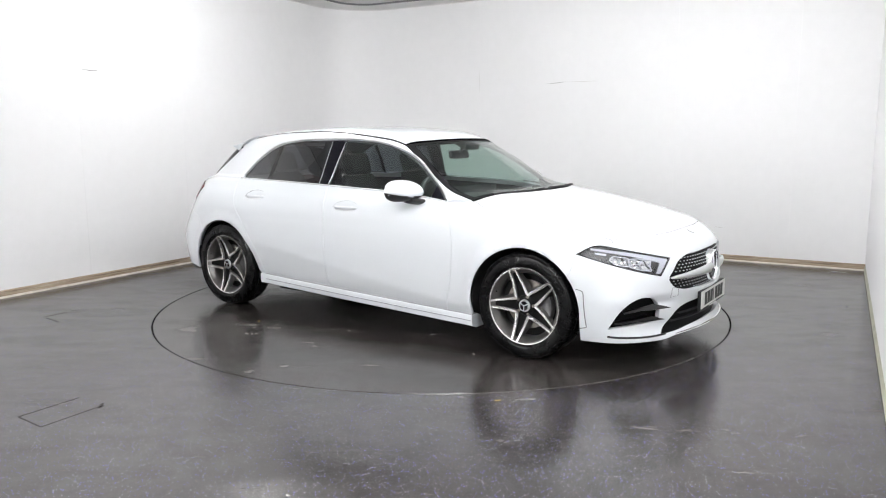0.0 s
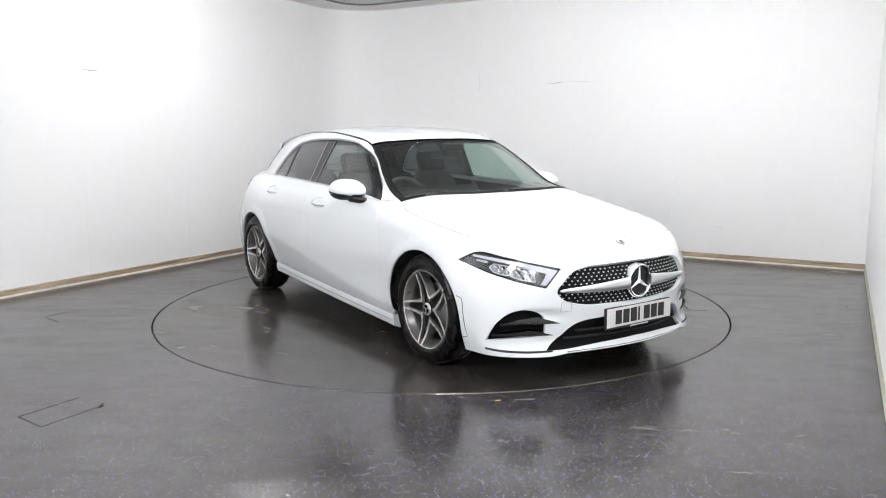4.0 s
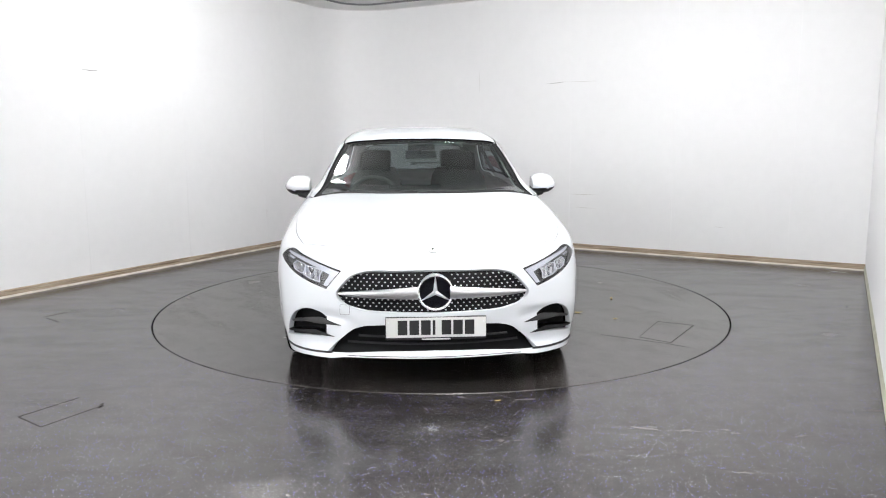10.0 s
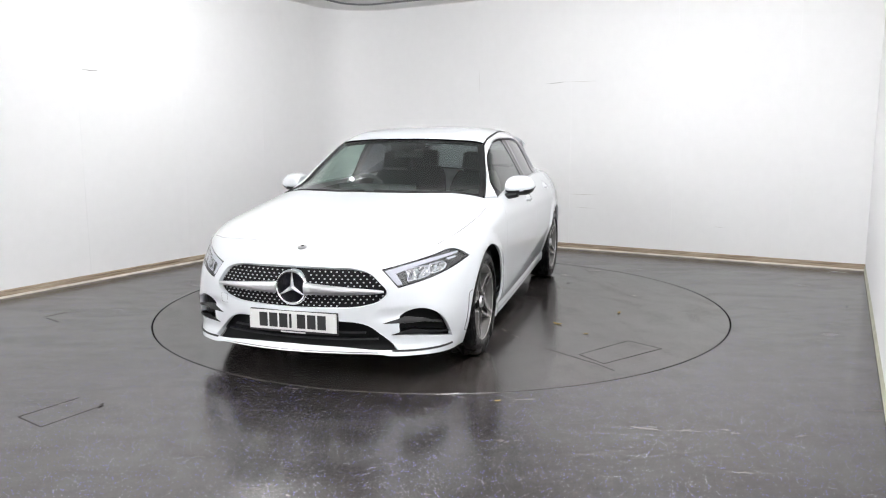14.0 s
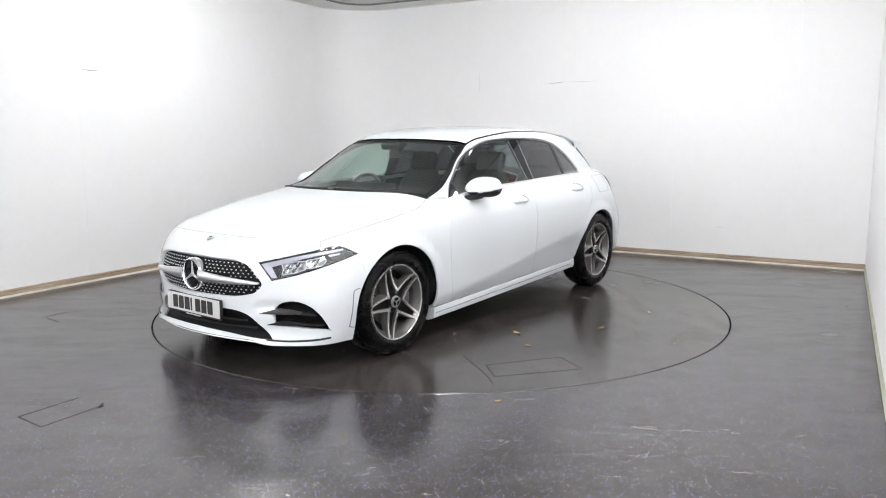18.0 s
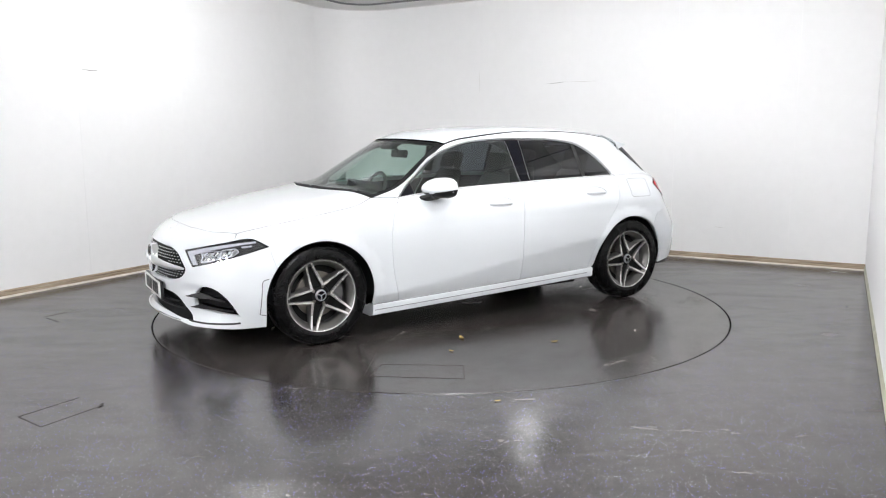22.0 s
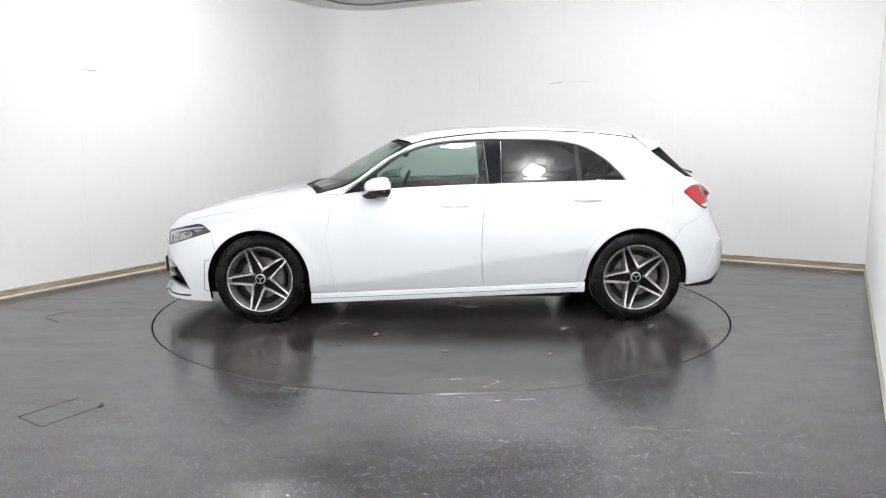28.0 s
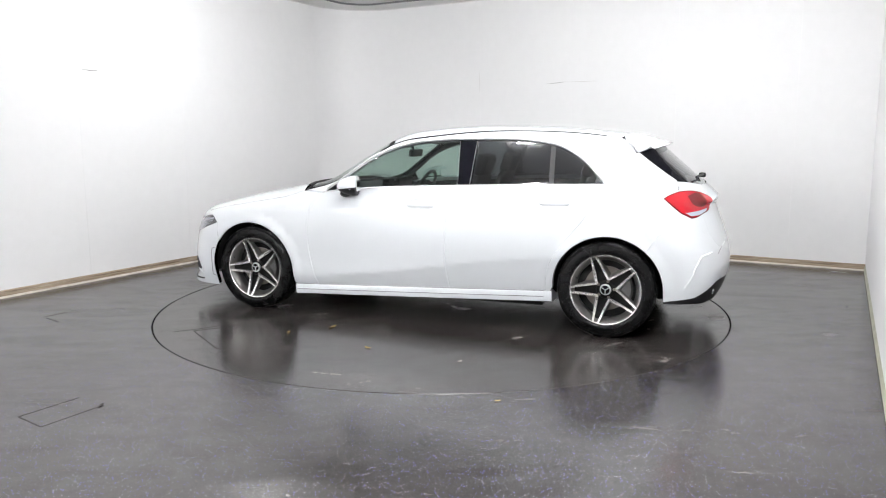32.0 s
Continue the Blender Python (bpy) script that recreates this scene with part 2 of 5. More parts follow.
def ring_floor():
    """the fixed floor round the turntable's round opening"""
    n = 144
    hole = [(TABLE_R * math.cos(2 * math.pi * k / n), TABLE_R * math.sin(2 * math.pi * k / n)) for k in range(n)]
    far = [(14 * math.cos(2 * math.pi * k / n), 14 * math.sin(2 * math.pi * k / n)) for k in range(n)]
    vs = [(x, y, 0) for x, y in hole] + [(x, y, 0) for x, y in far] + [(x, y, -0.06) for x, y in hole]
    fs = []
    for k in range(n):
        j = (k + 1) % n
        fs += [(k, n + k, n + j, j), (k, j, 2 * n + j, 2 * n + k)]
    return tagged(mesh_object("floor", vs, fs, FLOOR), "dark grey speckled vinyl floor, worn and slightly glossy", kind="structure")


ring_floor()
pit = lathe_bm([(0.0, 0.0), (TABLE_R + 0.05, 0.0)], segs=96)
pit_ob = part("floor_pit", pit, SEAM, None)
pit_ob.matrix_basis = pose(0, 0, -0.055, 90)
tagged(pit_ob, "dark pit under the turntable's edge", kind="structure")


def strip(name, pts, profile, mat, label, kind="structure"):
    """runs a small profile (out from the wall, up) along the foot of a wall"""
    n = len(pts)
    secs = []
    for i, p in enumerate(pts):
        d = (pts[min(i + 1, n - 1)] - pts[max(i - 1, 0)]).normalized()
        inward = Vector((d.y, -d.x, 0))
        secs.append([p + inward * a + Vector((0, 0, b)) for a, b in profile])
    return tagged(part(name, loft_bm(secs), mat, None), label, kind=kind)


BOARD = [(0.0, 0.0), (0.018, 0.0), (0.018, 0.058), (0.012, 0.066), (0.0, 0.066)]
BEADING = [(0.0, 0.0), (0.012, 0.0), (0.012, 0.030), (0.008, 0.040), (0.0, 0.066)]
FOOT = [(0.018, 0.0), (0.030, 0.0), (0.028, 0.012), (0.018, 0.016)]
for k, (run, who) in enumerate(((PLAN[:18], "long"), (PLAN[17:19], "end"), (PLAN[18:20], "side"))):
    if who == "side":
        strip("baseboard", run, BEADING, OLIVE, "thin pale beading at the foot of the side wall")
        continue
    strip("baseboard", run, BOARD, SKIRTING, "stained bare timber baseboard along the %s wall" % who)
    strip("trim", run, FOOT, SKIRTING_TOP, "scuffed pale sealing strip at the foot of the %s wall" % who)
LEDGE = [(0.0, CEIL_H - 0.025), (0.36, CEIL_H - 0.020), (0.36, CEIL_H), (0.0, CEIL_H)]
EDGE = [(0.360, CEIL_H - 0.022), (0.374, CEIL_H - 0.022), (0.374, CEIL_H - 0.002), (0.360, CEIL_H - 0.002)]
BEAD = [(0.0, CEIL_H - 0.033), (0.008, CEIL_H - 0.033), (0.008, CEIL_H - 0.025), (0.0, CEIL_H - 0.025)]
strip("trim", PLAN, LEDGE, COVE, "pale border of the ceiling along the walls")
strip("trim", PLAN, EDGE, SEAMGREY, "dark joint at the inner edge of the ceiling border")
strip("trim", PLAN, BEAD, COVE, "grey sealing bead under the ceiling border")

ceil = box_bm(0, -1, CEIL_H + 0.05, 18, 18, 0.1)
tagged(part("ceiling", ceil, CEIL, None), "grey painted ceiling", kind="structure")


def ceiling_fill_light(m):
    """surface-mounted, out of view: white tray, deep opal diffuser glowing sideways to fill walls"""
    ob = new("ceiling_fill_light")
    tagged(ob, "unseen square ceiling lamp, deep glowing diffuser added to light the walls", "ceiling light", "ceiling panels")
    fr = bmesh.new()
    for sx, sy, lx, ly in ((0, 0.135, 0.29, 0.02), (0, -0.135, 0.29, 0.02), (0.135, 0, 0.02, 0.25), (-0.135, 0, 0.02, 0.25)):
        box_bm(sx, sy, 0, lx, ly, 0.03, bm=fr)
    part("frame", fr, LAMP_FRAME, ob)
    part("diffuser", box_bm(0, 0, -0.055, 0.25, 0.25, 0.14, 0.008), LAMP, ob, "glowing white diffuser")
    ob.matrix_basis = m
    return ob


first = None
# lamps added out of view, spread to even the light on walls and car
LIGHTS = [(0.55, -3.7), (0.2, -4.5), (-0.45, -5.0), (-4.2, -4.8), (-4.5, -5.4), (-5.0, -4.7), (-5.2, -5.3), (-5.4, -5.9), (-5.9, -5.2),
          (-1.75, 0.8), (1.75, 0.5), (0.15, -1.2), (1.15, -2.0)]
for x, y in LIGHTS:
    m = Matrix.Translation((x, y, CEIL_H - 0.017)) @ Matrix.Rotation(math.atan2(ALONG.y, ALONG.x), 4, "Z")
    first = copy_thing(first, m) if first else ceiling_fill_light(m)


# ---- the turntable ----
turntable = new("turntable")
tagged(turntable, "round turntable level with the floor, worn dark vinyl top", "turntable")
top = lathe_bm([(0.0, -0.05), (TABLE_R - 0.010, -0.05), (TABLE_R - 0.010, -0.004), (TABLE_R - 0.013, 0.0), (0.0, 0.0)], segs=144)
disc = part("top", top, TABLE, turntable)
disc.matrix_basis = pose(0, 0, 0, 90)


def seam(name, pts, width, parent, z=0.001):
    """a fine dark cut in the vinyl"""
    bm = bmesh.new()
    for a, b in zip(pts, pts[1:]):
        a, b = Vector((*a, 0)), Vector((*b, 0))
        d = (b - a).normalized()
        box_bm((a.x + b.x) / 2, (a.y + b.y) / 2, z / 2, (b - a).length, width, z, turn=Matrix.Rotation(math.atan2(d.y, d.x), 4, "Z"), bm=bm)
    return part(name, bm, SEAM, parent, "dark cut line in the vinyl")


seam("hatch_seam", [(1.739, 0.936), (1.910, 0.424), (1.692, 0.372)], 0.006, turntable)
seam("hatch_seam", [(1.692, 0.372), (1.508, 0.830), (1.739, 0.936)], 0.003, turntable)
seam("sheet_seam", [(1.485, 0.224), (1.91, 0.385), (2.048, 0.414)], 0.004, turntable)
hatch = new("floor_hatch")
tagged(hatch, "outline of a hatch cut into the dark vinyl floor", "hatch")
seam("seam", [(-1.909, -2.248), (-2.079, -2.519), (-1.899, -2.652), (-1.744, -2.384)], 0.005, hatch)
hatch2 = new("floor_hatch")
tagged(hatch2, "short crossing cuts in the dark vinyl floor", "hatch")
seam("seam", [(-2.93, -0.294), (-3.03, -0.45)], 0.006, hatch2)
seam("seam", [(-2.994, -0.477), (-2.837, -0.602)], 0.006, hatch2)


def crumb(x, y, size, turn, mat, label, parent=None):
    """a curled scrap: a bent leaf-shaped flake"""
    secs = []
    for t in np.linspace(-1, 1, 6):
        w = size * 0.22 * math.sqrt(max(0.05, 1 - t * t))
        h = 0.0015 + 0.10 * size * t * t
        secs.append([(size * 0.5 * t, -w, h + 0.002), (size * 0.5 * t, 0, h), (size * 0.5 * t, w, h + 0.003), (size * 0.5 * t, 0, h + 0.0015)])
    ob = part("debris", loft_bm(secs), mat, parent, "" if parent else label)
    ob.matrix_basis = pose(x, y, 0, 0, 0, turn)
    return ob if parent else tagged(ob, label, "debris")


crumb(0.288, -2.335, 0.034, 12, CRUMB, "small dry yellow leaf crumb on the dark floor")
crumb(-1.74, -2.37, 0.04, 75, DARKBIT, "dark curled scrap at the cut of the floor hatch")
crumb(3.21, -0.227, 0.022, 30, DARKBIT, "tiny dark scrap on the grey floor")
crumb(-2.02, -3.02, 0.02, 100, PALEBIT, "tiny pale chip on the speckled floor")
for x, y, size, turn, mat in ((0.955, 0.583, 0.07, 40, CRUMB), (-1.048, 0.894, 0.05, 10, PALEBIT), (1.267, 0.645, 0.04, 70, CRUMB), (0.30, 1.62, 0.035, 20, PALEBIT), (0.792, 1.181, 0.05, 130, CRUMB),
                              (-0.4, 1.35, 0.03, 60, DARKBIT), (1.25, -0.75, 0.045, 15, PALEBIT), (-1.35, -0.62, 0.035, 80, CRUMB), (0.2, -1.5, 0.03, 100, PALEBIT)):
    crumb(x, y, size, turn, mat, "", turntable)


# ---- boards on the walls, and marks on them ----
SKIN = 0.004


def on_wall(start, run_dir, along, up, proud):
    """a point on a wall, that far out from its face; run_dir points away from the rounded corner"""
    n = Vector((-run_dir.y, run_dir.x, 0))
    if n.dot(-start) < 0:
        n = -n
    return start + run_dir * along + n * proud + Vector((0, 0, up)), n


def board(owner, start, run_dir, a, b):
    p, n = on_wall(start, run_dir, (a + b) / 2, 0.0, SKIN / 2)
    turn = Matrix.Rotation(math.atan2(run_dir.y, run_dir.x), 4, "Z")
    part("wall_panel", box_bm(p.x, p.y, (0.066 + CEIL_H - 0.034) / 2, b - a - 0.0009, SKIN, CEIL_H - 0.034 - 0.066, turn=turn), WALL, owner)


for k in range(9):
    board(wall_w, CORNER, -ALONG, max(0.76, 1.76 + 1.205 * (k - 1)), 1.76 + 1.205 * k)
for a, b in ((0.76, 2.016), (2.016, 3.225), (3.225, 4.432), (4.432, 5.640), (5.640, (RIGHT - CORNER).length - 0.004)):
    board(wall_n, CORNER, ACROSS, a, b)
EAST_RUN = Vector((-0.467, -0.884, 0)).normalized()
for k in range(7):
    board(wall_e, RIGHT, EAST_RUN, 0.006 + 1.21 * k, 0.006 + 1.21 * (k + 1))


def wall_mark(name, start, run_dir, a, b, width, mat, label, category):
    """a fine mark from (along, up) to (along, up) on a wall"""
    (p, n), (q, _) = on_wall(start, run_dir, *a, SKIN + 0.0005), on_wall(start, run_dir, *b, SKIN + 0.0005)
    w = (q - p).normalized().cross(n) * width / 2
    bm = bmesh.new()
    mid = (p + q) / 2 + w * 0.8
    v = [bm.verts.new(x) for x in (p - w * 0.2, mid - w, q - w * 0.2, q + w * 0.2, mid + w, p + w * 0.2)]
    u = [bm.verts.new(x.co - n * 0.0008) for x in v]
    bm.faces.new(v)
    bm.faces.new(u[::-1])
    for i in range(6):
        bm.faces.new((v[i], u[i], u[(i + 1) % 6], v[(i + 1) % 6]))
    return tagged(part(name, bm, mat, None), label, category)


WEST, NORTH = (CORNER, -ALONG), (CORNER, ACROSS)
for where, a, b, w, mat in ((WEST, (4.114, 1.966), (3.951, 1.966), 0.009, SCRATCH), (WEST, (3.626, 1.931), (3.509, 1.933), 0.006, FAINT), (WEST, (1.761, 0.48), (1.767, 0.38), 0.006, FAINT),
                            (NORTH, (2.911, 1.952), (3.139, 1.969), 0.006, SCRATCH), (NORTH, (3.139, 1.969), (3.538, 1.962), 0.005, FAINT), (NORTH, (2.010, 2.15), (2.010, 1.874), 0.005, FAINT),
                            (NORTH, (3.202, 0.655), (3.587, 0.658), 0.007, FAINT), (NORTH, (3.313, 0.502), (3.557, 0.498), 0.006, FAINT), (NORTH, (4.9, 0.36), (5.0, 0.352), 0.004, FAINT)):
    wall_mark("wall_scratch", *where, a, b, w, mat, "fine grey scratch on the white wall panel", "scratch")


# ---- the car: one smooth skin, given as a formula, from which every panel is cut ----


def curve(*kn):
    """smooth curve through (u, v) knots, level-headed beyond its ends"""
    k = np.array(kn, float)
    u, v = k[:, 0], k[:, 1]
    d = np.diff(v) / np.diff(u)
    m = np.concatenate([[d[0]], (d[1:] * np.diff(u)[:-1] + d[:-1] * np.diff(u)[1:]) / (u[2:] - u[:-2]), [d[-1]]])
    def f(x):
        x = np.asarray(x, float)
        i = np.clip(np.searchsorted(u, x) - 1, 0, len(u) - 2)
        h = u[i + 1] - u[i]
        s = (x - u[i]) / h
        sc = np.clip(s, 0, 1)
        c = ((2 * sc**3 - 3 * sc**2 + 1) * v[i] + (sc**3 - 2 * sc**2 + sc) * h * m[i]
             + (-2 * sc**3 + 3 * sc**2) * v[i + 1] + (sc**3 - sc**2) * h * m[i + 1])
        return c + np.where(s < 0, s * h * m[0], 0) + np.where(s > 1, (s - 1) * h * m[-1], 0)
    return f
def smax(a, b, k):
    return np.maximum(a, b) + np.maximum(k - np.abs(a - b), 0) ** 2 / (4 * k)
def smin(a, b, k):
    return -smax(-a, -b, k)
HUB_F, HUB_R, HUB_Z = 1.3645, -1.3645, 0.33
bonnet_z = curve((0.8, 1.035), (1.08, .985), (1.294, .948), (1.518, .905), (1.742, .855), (2.012, .780), (2.104, .742), (2.20, .690), (2.30, .610))
crease_z = curve((-1.6, .56), (-.957, .530), (-.249, .445), (.381, .350), (.789, .300), (1.5, .28))
plan = curve((-2.2, -.155), (-1.9, -.080), (-1.6, -.041), (-1.0, -.013), (-.4, .0), (.4, .003), (1.3, .0), (1.75, -.018), (2.3, -.12))
wide = curve((.10, .820), (.30, .872), (.45, .884), (.62, .893), (.74, .888), (.83, .874), (.90, .842), (.97, .792), (1.05, .73))
nose_x = curve((.10, 2.234), (.155, 2.264), (.185, 2.262), (.235, 2.233), (.30, 2.236), (.45, 2.250), (.58, 2.252), (.66, 2.230), (.74, 2.19), (.9, 2.0))
tail_x = curve((.15, 2.02), (.27, 2.10), (.42, 2.145), (.55, 2.140), (.68, 2.10), (.80, 2.055), (.95, 1.99), (1.05, 1.90))
roof_z = curve((-2.0, 1.23), (-1.6, 1.336), (-1.35, 1.376), (-1.094, 1.404), (-.67, 1.428), (-.331, 1.430), (-.034, 1.416), (.136, 1.398), (.4, 1.352), (.6, 1.30))
def side_w(x, z):
    w = wide(z) + plan(x)
    c = crease_z(x)
    w = w - .24 * smax(c - z, 0 * z, .014) * np.clip((1.25 - x) / .3, 0, 1) * np.clip((x + 1.4) / .3, 0, 1)
    for hx in (HUB_F, HUB_R):
        r = np.hypot(x - hx, z - HUB_Z)
        w = w + .014 * np.clip(1 - np.abs(r - .367) / .075, 0, 1) ** 1.0 * np.clip((z - .1) / .3, 0, 1)
    return w
def body(x, y, z):
    """below nought inside the car, nought on its skin"""
    a = np.abs(y)
    side = a - side_w(x, z)
    nose = (x - (nose_x(z) - .36 * a**2 - .12 * a**4 - (.50 * np.clip((z - .40) / .3, 0, 1)) * np.maximum(a - .3, 0) ** 2)) * .9
    tail = (-x - (tail_x(z) - .16 * a**2 - .16 * a**4 - .5 * np.clip((z - .6) / .3, 0, 1) * np.maximum(a - .35, 0) ** 2)) * .9
    top = z - (bonnet_z(x) - .06 * a**2 - .50 * np.maximum(a - .50, 0) ** 2)
    scoop = .020 * np.exp(-((z - .400 + .10 * np.abs(a - .60)) / .030) ** 2) * np.exp(-((a - .60) / .13) ** 4) * (x > 1.7)
    low = smax(smax(side, nose, .12) + scoop, tail, .12)
    low = smax(low, top, .07)
    low = smax(low, .13 - z, .04)
    belt = z - (1.02 + 0 * x)
    low = smax(low, belt, .02)
    gw = .792 - .44 * (z - .94) - .22 * np.maximum(z - .94, 0) ** 2 + np.where(x < -.4, -.100 * (x + .4) ** 2, 0) - .02 * np.maximum(x - .2, 0) ** 2
    gside = (a - gw) * .9
    wind = (z - (1.113 + .57 * (.823 - x) - .06 * (x - .65) ** 2 - .34 * a**2)) * .85
    roof = z - (roof_z(x) - .07 * a**2 - .12 * a**4)
    back = (-x - (1.655 + (1.27 - z) * 1.12 - .20 * a**2 - .25 * a**4)) * .7
    up = smax(smax(smax(gside, roof, .09), wind, .05), back, .05)
    up = smax(up, .90 - z, .03)
    return smin(low, up, .03)


def skin_normal(p):
    e = 0.004
    g = np.stack([body(*(p + np.eye(3)[k] * e).T) - body(*(p - np.eye(3)[k] * e).T) for k in range(3)], -1)
    return g / np.maximum(np.linalg.norm(g, axis=1, keepdims=True), 1e-9)


SPIN = 0.95


def view_rays(view, uv):
    """rays of a projection: side (x, z), top (x, y), front (y, z), nose and tail (arc, z) round an upright axis"""
    u, v = uv[:, 0], uv[:, 1]
    o = np.zeros_like(u)
    if view == "side":
        return np.stack([u, o + 1.3, v], -1), np.stack([o, o - 1, o], -1)
    if view == "top":
        return np.stack([u, v, o + 1.9], -1), np.stack([o, o, o - 1], -1)
    if view == "front":
        return np.stack([o + 2.7, u, v], -1), np.stack([o - 1, o, o], -1)
    if view == "rear":
        return np.stack([o - 2.7, u, v], -1), np.stack([o + 1, o, o], -1)
    s = 1 if view == "nose" else -1
    c, d = np.cos(u / SPIN), np.sin(u / SPIN)
    return np.stack([s * (1.25 + 1.5 * c), 1.5 * d, v], -1), np.stack([-s * c, -d, o], -1)


def lift(view, uv):
    p, d = view_rays(view, np.asarray(uv, float))
    for _ in range(70):
        h = 0.7 * body(*p.T)
        p = p + d * h[:, None]
        if np.abs(h).max() < 2e-6:
            break
    return p


def flat(view, p):
    """a point of space in a projection's own two numbers"""
    p = np.asarray(p, float)
    x, y, z = p.T
    if view == "side":
        return np.stack([x, z], -1)
    if view == "top":
        return np.stack([x, y], -1)
    if view in ("front", "rear"):
        return np.stack([y, z], -1)
    s = 1 if view == "nose" else -1
    return np.stack([SPIN * np.arctan2(y, s * x - 1.25), z], -1)


def recast(a, b, uv):
    return flat(b, lift(a, uv))


def run(pts, ds=0.018, smooth=True):
    """points at even steps along a line through the given ones"""
    p = np.asarray(pts, float)
    if smooth and len(p) > 2:
        t = np.concatenate([[0], np.cumsum(np.linalg.norm(np.diff(p, axis=0), axis=1))])
        fx = [curve(*zip(t, p[:, k])) for k in range(p.shape[1])]
        q = np.linspace(0, t[-1], max(3, int(t[-1] / ds * 4)))
        p = np.stack([f(q) for f in fx], -1)
    t = np.concatenate([[0], np.cumsum(np.linalg.norm(np.diff(p, axis=0), axis=1))])
    q = np.linspace(0, t[-1], max(2, int(round(t[-1] / ds)) + 1))
    return np.stack([np.interp(q, t, p[:, k]) for k in range(p.shape[1])], -1)


def ring(*runs):
    """a closed outline from runs that meet end to start"""
    out = []
    for r in runs:
        for p in r:
            if not out or np.linalg.norm(np.asarray(p) - out[-1]) > 1e-3:
                out.append(np.asarray(p, float))
    if np.linalg.norm(out[0] - out[-1]) < 2e-3:
        out.pop()
    return np.array(out)


def area(r):
    return 0.5 * np.sum(r[:, 0] * np.roll(r[:, 1], -1) - np.roll(r[:, 0], -1) * r[:, 1])


def shrink(r, d):
    """draws an outline in by d"""
    if area(r) < 0:
        r = r[::-1]
    e = np.roll(r, -1, 0) - r
    n = np.stack([-e[:, 1], e[:, 0]], -1)
    n /= np.maximum(np.linalg.norm(n, axis=1, keepdims=True), 1e-9)
    m = n + np.roll(n, 1, 0)
    m /= np.maximum((m * m).sum(1, keepdims=True) / 2, 0.5)
    return r + m * d


def inside(pts, r):
    x, y = pts[:, 0][:, None], pts[:, 1][:, None]
    a, b = r[None], np.roll(r, -1, 0)[None]
    cross = (a[..., 1] > y) != (b[..., 1] > y)
    with np.errstate(divide="ignore", invalid="ignore"):
        at = a[..., 0] + (y - a[..., 1]) / (b[..., 1] - a[..., 1]) * (b[..., 0] - a[..., 0])
    return (cross & (x < at)).sum(1) % 2 == 1


def cut_panel(view, rings, step=0.03, gap=0.0018, depth=0.016, off=0.0):
    """a panel of the skin inside the first ring and outside the others: points, normals, triangles, with turned-in edges"""
    rings = [shrink(rings[0], gap)] + [shrink(h, -gap) for h in rings[1:]]
    lo, hi = rings[0].min(0), rings[0].max(0)
    gx, gy = np.meshgrid(np.arange(lo[0], hi[0], step), np.arange(lo[1], hi[1], step * 0.87))
    gx = gx + (np.arange(gx.shape[0]) % 2)[:, None] * step / 2
    g = np.stack([gx.ravel(), gy.ravel()], -1)
    keep = inside(g, rings[0])
    for h in rings[1:]:
        keep &= ~inside(g, h)
    g = g[keep]
    edge = np.concatenate(rings)
    if len(g):
        near = np.full(len(g), 9.0)
        for c in np.array_split(edge, max(1, len(edge) // 100)):
            near = np.minimum(near, np.linalg.norm(g[:, None] - c[None], axis=-1).min(1))
        g = g[near > step * 0.45]
    pts = np.concatenate([edge, g])
    es, k = [], 0
    for r in rings:
        es += [(k + i, k + (i + 1) % len(r)) for i in range(len(r))]
        k += len(r)
    from mathutils import geometry
    vs, _, fs, _, _, _ = geometry.delaunay_2d_cdt([Vector(p) for p in pts], es, [], 0, 1e-6)
    uv = np.array([tuple(v) for v in vs])
    tri = np.array([f for f in fs if len(f) == 3])
    mid = uv[tri].mean(1)
    ok = inside(mid, rings[0])
    for h in rings[1:]:
        ok &= ~inside(mid, h)
    tri = tri[ok]
    P = lift(view, uv)
    N = skin_normal(P)
    P = P + N * off
    fn = np.cross(P[tri[:, 1]] - P[tri[:, 0]], P[tri[:, 2]] - P[tri[:, 0]])
    flip = (fn * N[tri[:, 0]]).sum(1) < 0
    tri[flip] = tri[flip][:, ::-1]
    verts, norms, faces = [P], [N], [list(t) for t in tri]
    count = len(P)
    # turned-in edges: a small rounded lip, then the flange
    for r in rings:
        E = lift(view, r)
        M = skin_normal(E)
        E = E + M * off
        T = np.roll(E, -1, 0) - np.roll(E, 1, 0)
        S = np.cross(T, M)
        S /= np.maximum(np.linalg.norm(S, axis=1, keepdims=True), 1e-9)
        n = len(E)
        # side of the lip that looks away from the panel
        probe = inside((r + 0)[:1] + 0.004 * (flat(view, (E + S * 0.004))[:1] - flat(view, E)[:1]) / 0.004, rings[0])
        out_ok = [S, -S][int(bool(probe[0])) if r is rings[0] else int(not any(inside(flat(view, (E + S * 0.006))[:1], h)[0] for h in rings[1:]))]
        lip = E - M * 0.0015 + out_ok * 0.0006
        low = E - M * depth
        verts += [E, lip, low]
        norms += [(M + out_ok * 0.5), out_ok + M * 0.3, out_ok]
        for a in range(2):
            for i in range(n):
                j = (i + 1) % n
                b, c = count + a * n, count + (a + 1) * n
                faces.append([b + i, b + j, c + j, c + i])
        count += 3 * n
    V, M = np.concatenate(verts), np.concatenate(norms)
    M = M / np.maximum(np.linalg.norm(M, axis=1, keepdims=True), 1e-9)
    return V, M, faces


